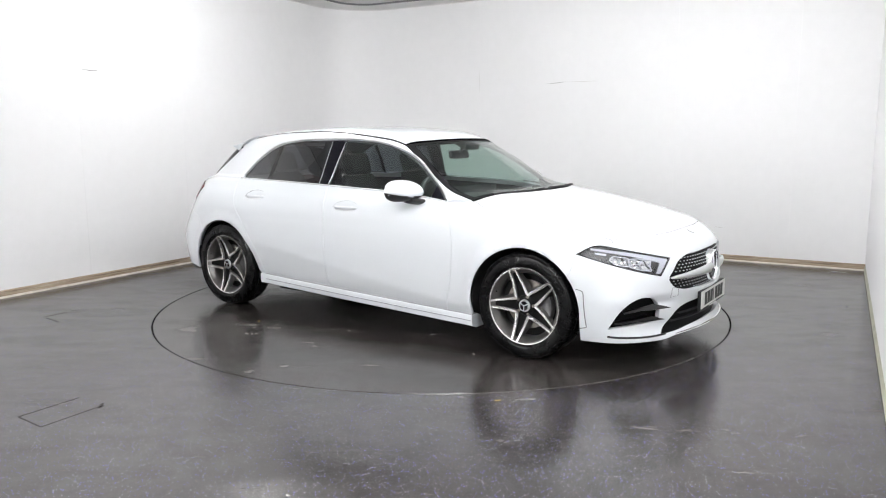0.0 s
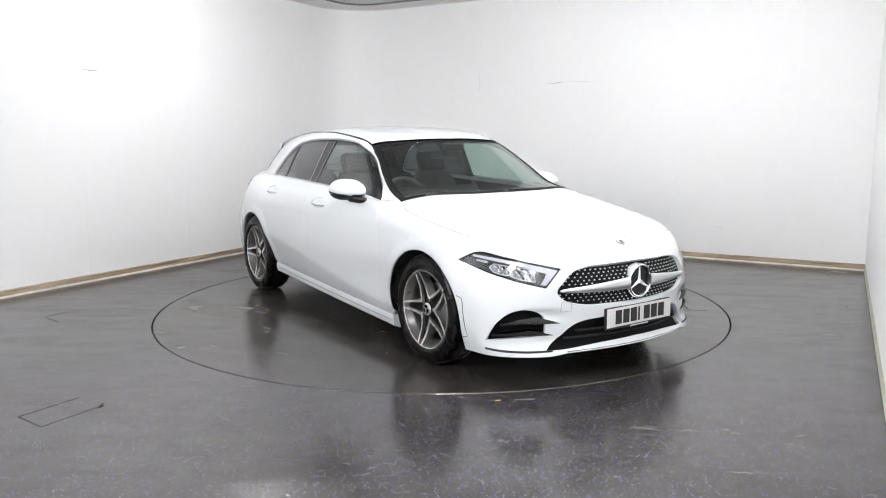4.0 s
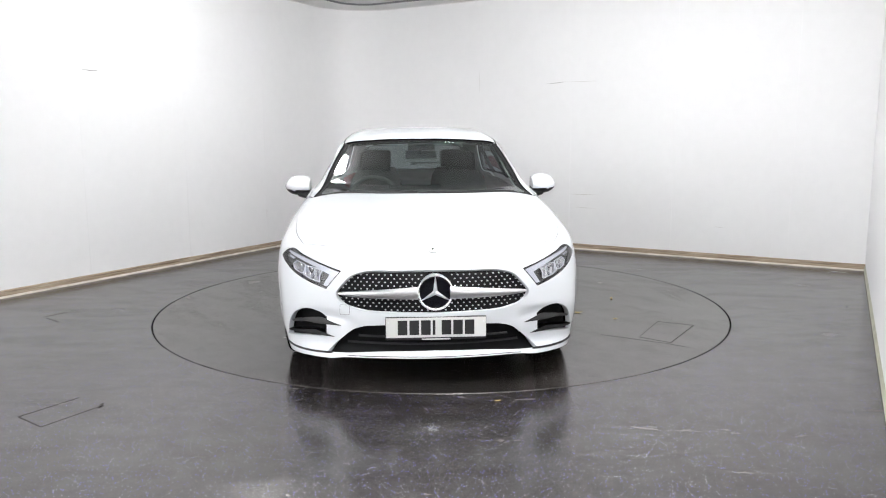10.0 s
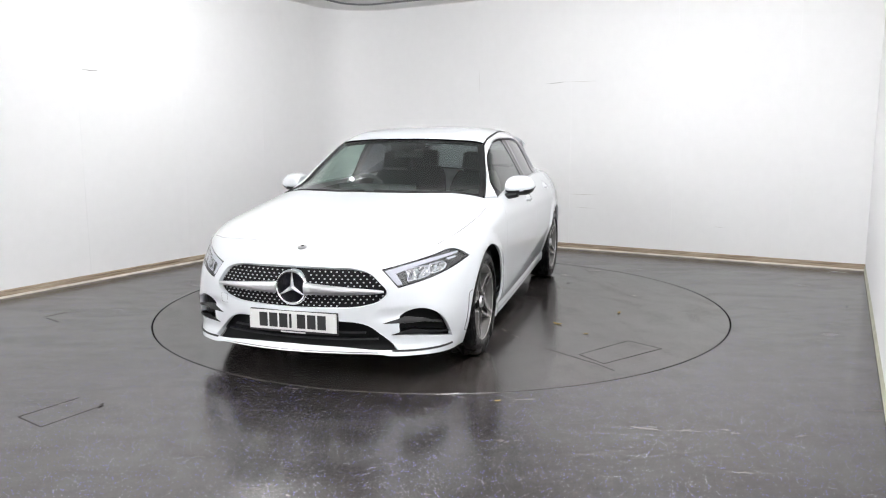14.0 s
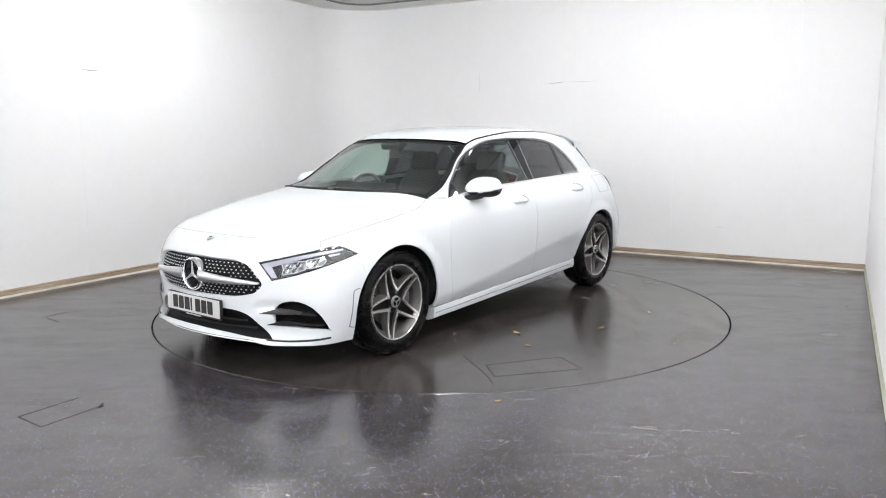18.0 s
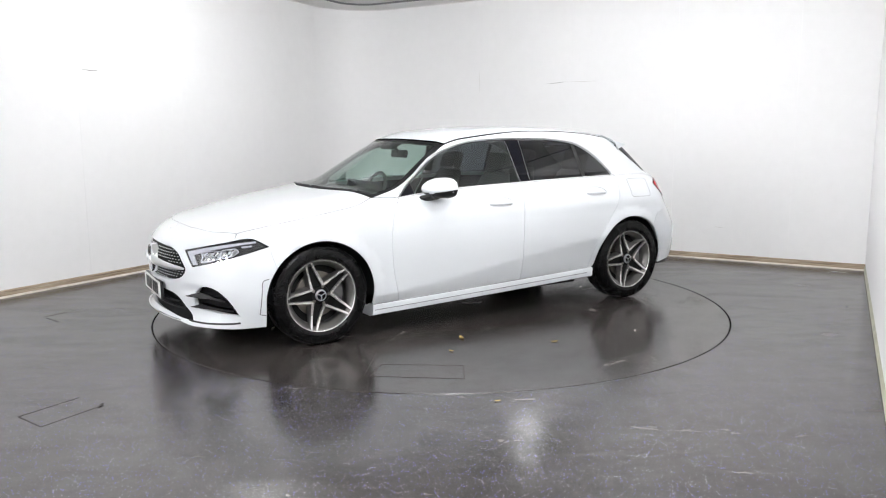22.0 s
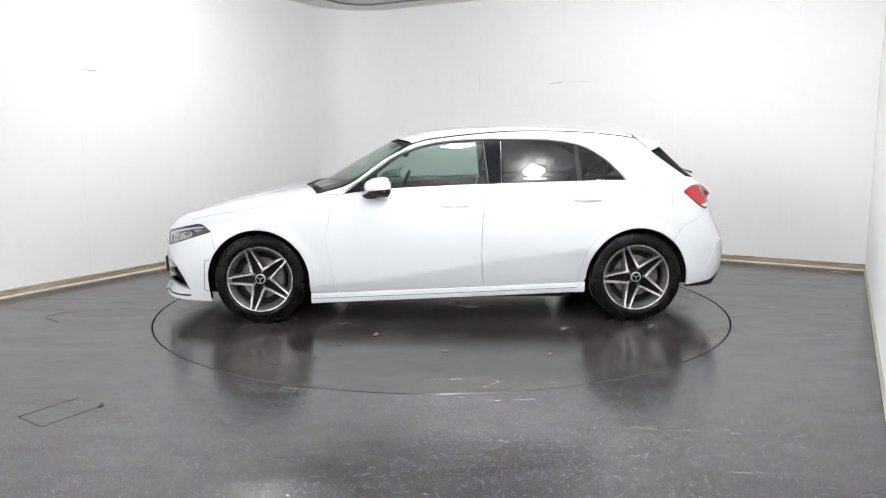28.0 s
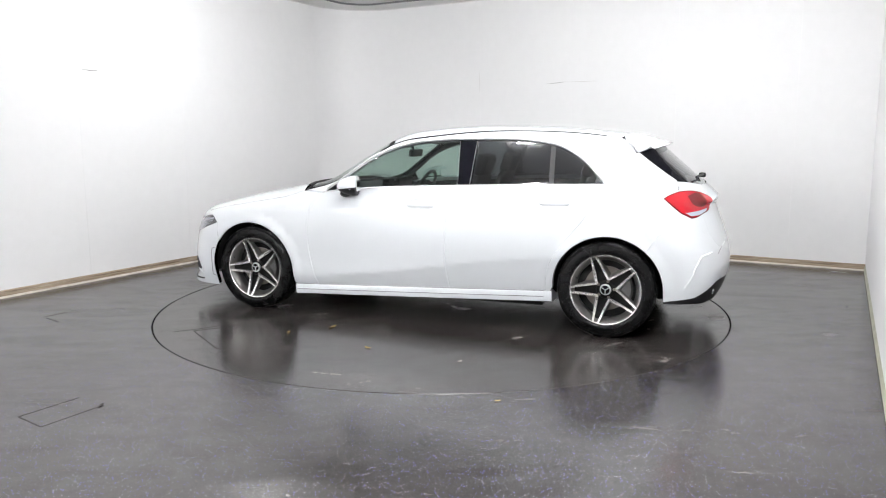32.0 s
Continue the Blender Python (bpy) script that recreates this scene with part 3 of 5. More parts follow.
def put_panel(name, cut, mat, parent, label="", mirror=False):
    V, N, F = cut
    if mirror:
        V, N, F = V * (1, -1, 1), N * (1, -1, 1), [f[::-1] for f in F]
    me = bpy.data.meshes.new(name)
    me.from_pydata(V.tolist(), [], F)
    me.materials.append(mat)
    me.polygons.foreach_set("use_smooth", [True] * len(me.polygons))
    me.normals_split_custom_set_from_vertices(N.tolist())
    ob = new(name, me)
    ob.parent = parent
    return tagged(ob, label)


def both_sides(name, cut, mat, parent, label=""):
    return [put_panel(name, cut, mat, parent, label, m) for m in (False, True)]


car = new("car")
tagged(car, "white five-door hatchback car with twin-spoke alloy wheels, clean", "car")

# shared shut lines, at y > 0
ARCH, ARCH_F, ARCH_R = 0.367, HUB_F + 0.004, HUB_R - 0.006


def arch_run(hx, a0, a1):
    a = np.radians(np.linspace(a0, a1, 60))
    return np.stack([hx + ARCH * np.cos(a), HUB_Z - 0.005 + ARCH * np.sin(a)], -1)


DITCH = run([(0.280, 0.580), (0.12, 0.570), (-0.10, 0.553), (-0.40, 0.527), (-0.80, 0.499), (-1.10, 0.472), (-1.40, 0.450)])      # top view
SCREEN_SIDE = run([(0.280, 0.580), (0.60, 0.675), (0.93, 0.748)])                                               # top view
SCREEN_TOP = run([(0.43, 0.0), (0.41, 0.20), (0.36, 0.40), (0.280, 0.580)])
SCREEN_FOOT = run([(0.93, 0.748), (1.02, 0.50), (1.085, 0.25), (1.105, 0.0)])
BONNET_REAR = run([(1.125, 0.0), (1.105, 0.25), (1.04, 0.50), (0.955, 0.755)])
BONNET_SIDE = run([(0.955, 0.755), (1.06, 0.798), (1.22, 0.808), (1.50, 0.795), (1.75, 0.755), (1.86, 0.715)])
BONNET_FRONT = run([(1.86, 0.715), (1.98, 0.565), (2.035, 0.32), (2.050, 0.0)])
BELT = run([(0.775, 0.937), (0.621, 0.956), (-0.274, 1.004), (-0.80, 1.019), (-1.318, 1.026)])
DLO_TOP = run([(0.775, 0.937), (0.589, 1.078), (0.384, 1.216), (0.135, 1.296), (-0.158, 1.327), (-0.451, 1.330), (-0.786, 1.316), (-0.995, 1.278), (-1.177, 1.170), (-1.270, 1.080), (-1.318, 1.026)])
DOOR_F = run([(0.772, 0.933), (0.83, 0.85), (0.862, 0.719), (0.859, 0.515), (0.835, 0.37), (0.800, 0.232)])
DOOR_B = run([(-0.290, 1.000), (-0.256, 0.836), (-0.241, 0.633), (-0.242, 0.427), (-0.255, 0.268)])
DOOR_R = run([(-1.300, 1.020), (-1.240, 0.850), (-1.084, 0.640), (-0.998, 0.515), (-0.960, 0.390), (-0.949, 0.290)])
SILL = lambda x: 0.232 + (0.80 - np.asarray(x)) / 1.75 * 0.058


def sill_run(a, b):
    x = np.linspace(a, b, max(3, int(abs(a - b) / 0.03)))
    return np.stack([x, SILL(x)], -1)


def belt_run(a, b):
    x = np.linspace(a, b, max(3, int(abs(a - b) / 0.03)))
    return np.stack([x, np.interp(x, BELT[::-1, 0], BELT[::-1, 1])], -1)


# roof, screen, bonnet
put_panel("roof", cut_panel("top", [ring(run([(0.42, 0.0), (0.40, 0.20), (0.35, 0.40), (0.270, 0.576)]), DITCH[2:], run([(-1.40, 0.45), (-1.46, 0.25), (-1.48, 0.0)]),
          (run([(-1.40, 0.45), (-1.46, 0.25), (-1.48, 0.0)]) * (1, -1))[::-1], (DITCH * (1, -1))[::-1][:-2], (run([(0.42, 0.0), (0.40, 0.20), (0.35, 0.40), (0.270, 0.576)]) * (1, -1))[::-1])], 0.045, gap=0.004), PAINT, car)


def mirrored_top(*runs):
    """full outline in the top view from runs at y > 0, middle to middle"""
    half = ring(*runs)
    return ring(half, (half * (1, -1))[::-1])


screen_ring = mirrored_top(SCREEN_TOP, SCREEN_SIDE, SCREEN_FOOT)
screen_hole = shrink(mirrored_top(SCREEN_TOP[:-2], run([(0.305, 0.568), (0.60, 0.664), (0.915, 0.737)]), SCREEN_FOOT[2:]), 0.030)
put_panel("windscreen_frame", cut_panel("top", [screen_ring, screen_hole], 0.03, gap=0.003, off=-0.004), FRIT, car, "black edge of the windscreen")
screen = put_panel("windscreen", cut_panel("top", [screen_hole], 0.05, gap=0.001, depth=0.005, off=-0.004), GLASS, car, "green-tinted windscreen glass")
put_panel("bonnet", cut_panel("top", [mirrored_top(BONNET_REAR, BONNET_SIDE, BONNET_FRONT)], 0.04, gap=0.0009), PAINT, car)
put_panel("scuttle", cut_panel("top", [mirrored_top(SCREEN_FOOT[::-1], BONNET_REAR[::-1])], 0.03, off=-0.024, gap=0.0), BLACK, car, "black scuttle panel under the windscreen")

# doors
fdoor = ring(belt_run(0.772, -0.290), DOOR_B, sill_run(-0.255, 0.80), DOOR_F[::-1])
rdoor = ring(belt_run(-0.290, -1.300), DOOR_R, sill_run(-0.949, -0.255), DOOR_B[::-1])


def dish_ring(cx, cz):
    a = np.linspace(0, 2 * np.pi, 48)[:-1]
    up = np.sin(a)
    return np.stack([cx + 0.112 * np.cos(a), cz + np.where(up > 0, 0.048, 0.014) * up], -1)


HANDLES = ((-0.049, 0.856), (-1.003, 0.893))
front_doors = both_sides("front_door", cut_panel("side", [fdoor, dish_ring(*HANDLES[0])], 0.03, depth=0.012, gap=0.0021), PAINT, car)
rear_doors = both_sides("rear_door", cut_panel("side", [rdoor, dish_ring(*HANDLES[1])], 0.03, depth=0.012, gap=0.0021), PAINT, car)
for doors, (hx, hz) in zip((front_doors, rear_doors), HANDLES):
    V, N, F = cut_panel("side", [dish_ring(hx, hz)], 0.012, gap=-0.0045, depth=0.002)
    rho = ((V[:, 0] - hx) / 0.114) ** 2 + (np.where(V[:, 2] > hz, (V[:, 2] - hz) / 0.050, (V[:, 2] - hz) / 0.016)) ** 2
    V = V - N * (0.0008 + 0.020 * np.clip(1 - rho, 0, 1))[:, None]
    tilt = np.stack([(V[:, 0] - hx) * -3.0, 0 * rho, np.where(V[:, 2] > hz, (V[:, 2] - hz) * -9.0, 0.3)], -1)
    N = N + tilt * np.clip(1 - rho, 0, 1)[:, None]
    N = N / np.linalg.norm(N, axis=1, keepdims=True)
    for d, m in zip(doors, (False, True)):
        put_panel("handle_dish", (V, N, F), PAINT, d, "shallow white dish behind the handle", m)
        s = -1 if m else 1
        w = float(lift("side", np.array([(hx, hz)]))[0, 1])
        secs = []
        for t in np.linspace(-1, 1, 15):
            h, dd = 0.015 * math.sqrt(max(0.03, 1 - t**4)), 0.014 * math.sqrt(max(0.03, 1 - t**4))
            cy = w + 0.006 - 0.016 * t * t
            secs.append([(hx + 0.110 * t, s * (cy + dd * math.cos(a)), hz - 0.002 + h * math.sin(a) + 0.004 * math.cos(a)) for a in np.linspace(0, 2 * math.pi, 13)[:-1]])
        part("door_handle", loft_bm(secs), PAINT, d, "white grip handle with a bright lower edge", smooth=True)
        # grey strip imitates the shadow line below the grip
        part("handle_shade_strip", tube_bm([(hx + 0.10 * t, s * (w + 0.014 - 0.015 * t * t), hz - 0.014) for t in np.linspace(-1, 1, 11)], 0.003, 6), SATIN, d, "thin satin grey strip standing in for shade under the handle")

# side frame: pillars, roof edge, rear quarter
ditch_side = recast("top", "side", DITCH + (0, 0.007))
screen_side = recast("top", "side", SCREEN_SIDE + (0, 0.006))
LAMP_REAR = [(-1.713, 0.758, 0.942), (-1.746, 0.726, 0.964), (-1.795, 0.674, 0.983), (-1.880, 0.579, 0.986), (-1.948, 0.480, 0.966), (-1.995, 0.410, 0.925), (-1.995, 0.440, 0.872), (-1.960, 0.580, 0.832), (-1.900, 0.690, 0.812), (-1.822, 0.750, 0.849), (-1.769, 0.762, 0.893)]
quarter = ring(DLO_TOP[::-1], run([DLO_TOP[0], (0.80, 0.944), screen_side[-1]], smooth=False), screen_side[::-1], ditch_side,
               run([ditch_side[-1], (-1.47, 1.300), (-1.482, 1.268), (-1.60, 1.175), (-1.775, 1.052), (-1.800, 0.986)], smooth=False),
               run([(-1.80, 0.986), (-1.746, 0.966), (-1.711, 0.942), (-1.769, 0.892), (-1.822, 0.848), (-1.890, 0.812)], smooth=False),
               run([(-1.890, 0.812), (-1.812, 0.756), (-1.690, 0.706)]), run([(-1.690, 0.706), tuple(arch_run(ARCH_R, 133, 133)[0])], smooth=False),
               arch_run(ARCH_R, 133, 2), run([(ARCH_R + ARCH, 0.325), (-0.985, 0.29), (-0.949, 0.290)], smooth=False), DOOR_R[::-1])
both_sides("side_frame", cut_panel("side", [quarter], 0.03, gap=0.0012), PAINT, car, "white pillars, roof edge and rear quarter in one pressing")

# front bumper
HEAD = run([(1.700, 0.860, 0.678), (1.785, 0.802, 0.726), (1.93, 0.70, 0.702), (2.04, 0.60, 0.674), (2.135, 0.49, 0.646)])
HEAD_LOW = run([(2.135, 0.49, 0.646), (2.125, 0.53, 0.60), (2.112, 0.575, 0.545)], smooth=False)
HEAD_UNDER = run([(2.112, 0.575, 0.545), (2.01, 0.70, 0.580), (1.862, 0.803, 0.628), (1.700, 0.860, 0.678)])
head_ring = ring(flat("nose", HEAD), flat("nose", HEAD_LOW), flat("nose", HEAD_UNDER))
bonnet_front = recast("top", "nose", BONNET_FRONT)
under = flat("nose", HEAD_UNDER)
inner = flat("nose", HEAD_LOW)
head_top = flat("nose", HEAD)
k_join = int(np.argmin(np.abs(head_top[:, 0] - bonnet_front[0, 0])))
tip = np.array((1.70, 0.678))
arch_edge = recast("side", "nose", np.concatenate([arch_run(ARCH_F, 36, 2), run([(ARCH_F + ARCH, 0.325), (1.728, 0.165)], smooth=False)]))
shut = recast("side", "nose", run([tip, (1.685, 0.60), tuple(arch_run(ARCH_F, 36, 36)[0])]))
bottom = recast("side", "nose", np.array([(1.728, 0.165)]))[0]
bumper_foot = run([tuple(bottom), (0.88, 0.166), (0.66, 0.174), (0.52, 0.176), (0.45, 0.187), (0.24, 0.193), (0.0, 0.194)])
bumper_half = ring(bonnet_front[::-1], run([bonnet_front[0], head_top[k_join]], smooth=False), head_top[k_join:], inner, under, shut, arch_edge, bumper_foot)
bumper = ring(bumper_half, (bumper_half * (-1, 1))[::-1])
# front wing
wing_top = recast("top", "side", BONNET_SIDE)
wing = ring(DOOR_F[::-1], run([DOOR_F[0], wing_top[0]], smooth=False), wing_top,
            run([wing_top[-1], HEAD[k_join][[0, 2]]], smooth=False), HEAD[:k_join + 1][::-1][:, [0, 2]], run([tip, (1.685, 0.60), tuple(arch_run(ARCH_F, 36, 36)[0])]),
            arch_run(ARCH_F, 36, 178), run([(ARCH_F - ARCH, 0.325), (ARCH_F - ARCH - 0.002, 0.230), (0.80, 0.232)], smooth=False))
both_sides("front_wing", cut_panel("side", [wing], 0.03, gap=0.0010), PAINT, car)

GRILLE = run([(0.0, 0.660), (0.20, 0.657), (0.37, 0.648), (0.43, 0.628), (0.485, 0.575), (0.520, 0.522), (0.485, 0.478), (0.40, 0.450), (0.20, 0.437), (0.0, 0.434)])
grille_half = recast("front", "nose", GRILLE)
grille_ring = ring(grille_half, (grille_half * (-1, 1))[::-1])
INTAKE = ring(run([(0.0, 0.372), (0.28, 0.366), (0.37, 0.357), (0.415, 0.343), (0.497, 0.278), (0.575, 0.205)]), run([(0.575, 0.205), (0.50, 0.207), (0.30, 0.222), (0.0, 0.230)]))
intake_half = recast("front", "nose", INTAKE)
intake_ring = ring(intake_half, (intake_half * (-1, 1))[::-1])
VENT = ring(run([(2.103, 0.579, 0.389), (2.086, 0.620, 0.416), (2.058, 0.680, 0.430), (2.009, 0.748, 0.410), (1.958, 0.790, 0.357), (1.915, 0.808, 0.290), (1.890, 0.815, 0.246)]),
            run([(1.890, 0.815, 0.246), (1.95, 0.785, 0.258), (2.030, 0.712, 0.272), (2.091, 0.623, 0.282), (2.112, 0.583, 0.292), (2.116, 0.580, 0.340), (2.103, 0.579, 0.389)], smooth=False))
vent_ring = flat("nose", VENT)
front_bumper = put_panel("front_bumper", cut_panel("nose", [bumper, grille_ring, intake_ring, vent_ring, vent_ring * (-1, 1)], 0.03, depth=0.03, gap=0.0004), PAINT, car)

# rear: lamps, tailgate, bumper
lamp_flat = flat("tail", LAMP_REAR)
lamp_ring = ring(run(np.concatenate([lamp_flat, lamp_flat[:1]]), 0.012))
glass_half = ring(recast("rear", "tail", run([(0.0, 1.272), (0.30, 1.268), (0.515, 1.258)])), recast("rear", "tail", run([(0.515, 1.258), (0.56, 1.15), (0.598, 1.052)])), recast("rear", "tail", run([(0.598, 1.052), (0.40, 1.022), (0.0, 1.008)])))
glass_ring = ring(glass_half, (glass_half * (-1, 1))[::-1])
edge_r = flat("tail", lift("side", np.array([(-1.482, 1.268), (-1.60, 1.175), (-1.775, 1.052), (-1.800, 0.986)])))
gate_half = ring(recast("rear", "tail", run([(0.0, 1.300), (0.30, 1.297), (0.50, 1.285)])), run(edge_r, smooth=False), lamp_flat[2:3],
                 run(lamp_flat[2:8]), run([lamp_flat[7], flat("tail", [(-2.0, 0.60, 0.70)])[0]], smooth=False),
                 recast("rear", "tail", run([(0.60, 0.70), (0.56, 0.64), (0.30, 0.625), (0.0, 0.625)])))
gate = ring(gate_half, (gate_half * (-1, 1))[::-1])
put_panel("tailgate", cut_panel("tail", [gate, glass_ring], 0.03), PAINT, car)
trim_in = recast("rear", "tail", run([(0.505, 1.036), (0.515, 1.09), (0.50, 1.16), (0.455, 1.24), (0.44, 1.262)]))
trim_r = ring(run([trim_in[-1], edge_r[0]], smooth=False), run(edge_r[:3], smooth=False), run([edge_r[2], trim_in[0]], smooth=False), trim_in)
both_sides("rear_window_trim", cut_panel("tail", [trim_r], 0.03, off=0.003, depth=0.008), GLOSSBLACK, car, "gloss black trim beside the rear window")
put_panel("rear_window", cut_panel("tail", [glass_ring], 0.05, off=-0.003, depth=0.006), REAR_GLASS, car, "dark tinted rear window")
rear_lamps = both_sides("rear_lamp", cut_panel("tail", [lamp_ring], 0.02, off=0.001), DARKRED, car, "dark red housing of the rear lamp")
lens_cut = cut_panel("tail", [shrink(lamp_ring, 0.007)], 0.015, off=0.005, depth=0.006)
inner_cut = cut_panel("tail", [ring(run(flat("tail", [(-1.86, 0.655, 0.955), (-1.945, 0.53, 0.955), (-1.965, 0.52, 0.90), (-1.90, 0.66, 0.905), (-1.86, 0.655, 0.955)]), 0.01))], 0.015, off=0.007, depth=0.004)
clear_cut = cut_panel("tail", [ring(run(flat("tail", [(-1.846, 0.728, 0.848), (-1.922, 0.616, 0.856), (-1.972, 0.505, 0.866), (-1.968, 0.530, 0.847), (-1.928, 0.632, 0.826), (-1.885, 0.702, 0.824), (-1.846, 0.728, 0.848)]), 0.01, smooth=False))], 0.012, off=0.008, depth=0.004)
for lamp, m in zip(rear_lamps, (False, True)):
    put_panel("red_lens", lens_cut, RED, lamp, "glossy red lens", m)
    put_panel("inner_lens", inner_cut, DARKRED, lamp, "darker red inner lens", m)
    put_panel("reversing_lens", clear_cut, LED, lamp, "clear white lower lens", m)
rb_line = recast("side", "tail", run([(-1.890, 0.812), (-1.812, 0.756), (-1.690, 0.706)]))
rb_arch = recast("side", "tail", np.concatenate([[(-1.690, 0.706)], arch_run(ARCH_R, 133, 178), [(-1.738, 0.268)]]))
rear_half = ring(recast("rear", "tail", run([(0.0, 0.625), (0.30, 0.625), (0.56, 0.64), (0.60, 0.70)])), run([flat("tail", [(-2.0, 0.60, 0.70)])[0], lamp_flat[7], lamp_flat[8]], smooth=False),
                 rb_line, rb_arch, run([tuple(rb_arch[-1]), (0.80, 0.298), (0.62, 0.395), (0.0, 0.400)], smooth=False))
rear_ring = ring(rear_half, (rear_half * (-1, 1))[::-1])
put_panel("rear_bumper", cut_panel("tail", [rear_ring], 0.03, gap=0.001), PAINT, car)
diff_half = ring(run([(0.0, 0.400), (0.62, 0.395), (0.80, 0.298), tuple(rb_arch[-1])], smooth=False), run([tuple(rb_arch[-1]), (rb_arch[-1][0], 0.250), (0.80, 0.250), (0.0, 0.20)], smooth=False))
put_panel("diffuser", cut_panel("tail", [ring(diff_half, (diff_half * (-1, 1))[::-1])], 0.04, off=-0.006), BLACK, car, "black lower rear bumper")

# side glass


def dlo_run(a, b):
    x = DLO_TOP[:, 0]
    order = np.argsort(x)
    q = np.linspace(a, b, max(3, int(abs(a - b) / 0.02)))
    return np.stack([q, np.interp(q, x[order], DLO_TOP[order, 1]) - 0.012], -1)


win_f = ring(belt_run(0.640, -0.300), run([(-0.300, 1.005), (-0.262, 1.315)], smooth=False), dlo_run(-0.262, 0.640))
win_r = ring(belt_run(-0.400, -0.945), run([(-0.945, 1.02), (-0.930, 1.28)], smooth=False), dlo_run(-0.930, -0.400))
win_q = ring(belt_run(-0.980, -1.300), run([(-1.300, 1.03), (-1.297, 1.034)], smooth=False), dlo_run(-1.297, -0.965), run([(-0.965, 1.27), (-0.980, 1.02)], smooth=False))
both_sides("front_side_window", cut_panel("side", [win_f], 0.05, off=-0.007, depth=0.005, gap=0.0), GLASS, car, "green-tinted front side window")
both_sides("rear_side_window", cut_panel("side", [win_r], 0.05, off=-0.007, depth=0.005, gap=0.0), PRIVACY, car, "dark privacy glass side window")
both_sides("quarter_window", cut_panel("side", [win_q], 0.05, off=-0.007, depth=0.005, gap=0.0), PRIVACY, car, "dark privacy glass quarter window")
pillar = ring(belt_run(-0.300, -0.400), run([(-0.400, 1.012), (-0.400, 1.317)], smooth=False), dlo_run(-0.400, -0.262), run([(-0.262, 1.315), (-0.300, 1.005)], smooth=False))
both_sides("door_pillar_cover", cut_panel("side", [pillar], 0.03, off=-0.004, gap=0.0), GLOSSBLACK, car, "gloss black door pillar cover")
post = ring(belt_run(-0.945, -0.980), run([(-0.980, 1.025), (-0.965, 1.27)], smooth=False), run([(-0.965, 1.27), (-0.930, 1.28)], smooth=False), run([(-0.93, 1.28), (-0.945, 1.02)], smooth=False))
both_sides("window_post", cut_panel("side", [post], 0.03, off=-0.004, gap=0.0), BLACK, car, "grey window divider post")
sail = ring(belt_run(0.775, 0.640), run([(0.640, 0.955), (0.640, 1.03)], smooth=False), dlo_run(0.640, 0.765))
both_sides("mirror_sail", cut_panel("side", [sail], 0.02, off=-0.004, gap=0.0), GLOSSBLACK, car, "gloss black triangle at the mirror foot")


def line_tube(pts3, radius, name, mat, label=""):
    for s in (1, -1):
        part(name, tube_bm([(x, s * y, z) for x, y, z in pts3], radius, 6), mat, car, label, smooth=True)


line_tube(lift("side", run(DLO_TOP[2:-1], 0.04) + (0, 0.004)), 0.0075, "window_surround", PIN, "chrome strip over the side windows")
line_tube(lift("side", run(BELT, 0.05) + (0, -0.004)), 0.0065, "belt_trim", PIN, "chrome strip under the side windows")
line_tube(lift("top", SCREEN_SIDE[::-1][::3] + (0, -0.004)) - (0, 0, 0.004), 0.007, "screen_strip", FRIT, "black rubber strip beside the windscreen")
line_tube(lift("top", DITCH[:-6:3] + (0, 0.001)) - (0, 0, 0.004), 0.0065, "roof_trim", FRIT, "black rubber strip along the roof")

# grey tubes draw the shadow line at the sill joint and skirt ridge
for line in (sill_run(-0.94, 0.985), sill_run(-0.94, 0.985) - (0, 0.040)):
    pts = lift("side", line)
    if line[0, 1] < 0.27:
        pts = np.stack([line[:, 0], lift("side", sill_run(-0.94, 0.985))[:, 1] + 0.0035, line[:, 1]], -1)
    line_tube(pts, 0.0030, "sill_shade_line", SEAMGREY, "fine grey line drawn for shade at the sill joint and skirt ridge")
# side skirts
def skirt_section(x):
    z = float(SILL(x))
    w = float(side_w(np.array([x]), np.array([z]))[0])
    return [(w - 0.06, z + 0.0), (w + 0.002, z - 0.001), (w + 0.006, z - 0.012), (w + 0.004, z - 0.048), (w - 0.002, z - 0.074), (w - 0.05, z - 0.090), (w - 0.25, z - 0.088)]


for s in (1, -1):
    secs = [[(x, s * y, z) for y, z in skirt_section(x)] for x in np.linspace(-0.997, 0.997, 30)]
    part("side_skirt", loft_bm(secs), PAINT, car, smooth=True)

# dark inner tub that closes the underside and wheel arches
for hx, yy in ((ARCH_F, 0.855), (ARCH_R, 0.810)):
    for s in (1, -1):
        prof = [(0.20, s * 0.52), (ARCH + 0.02, s * 0.52), (ARCH + 0.022, s * (yy - 0.02))]
        part("arch_liner", lathe_bm(prof, (hx, 0, HUB_Z - 0.005), 40, a0=radians(-6), a1=radians(186)), LINER, car, "black wheel arch liner")
part("floor_pan", box_bm(0, 0, 0.215, 1.82, 1.40, 0.11, 0.01), LINER, car, "dark underbody")
part("floor_pan", box_bm(1.45, 0, 0.215, 1.0, 0.96, 0.11, 0.01), LINER, car, "dark underbody")
part("floor_pan", box_bm(-1.42, 0, 0.265, 0.95, 1.0, 0.09, 0.01), LINER, car, "dark underbody")


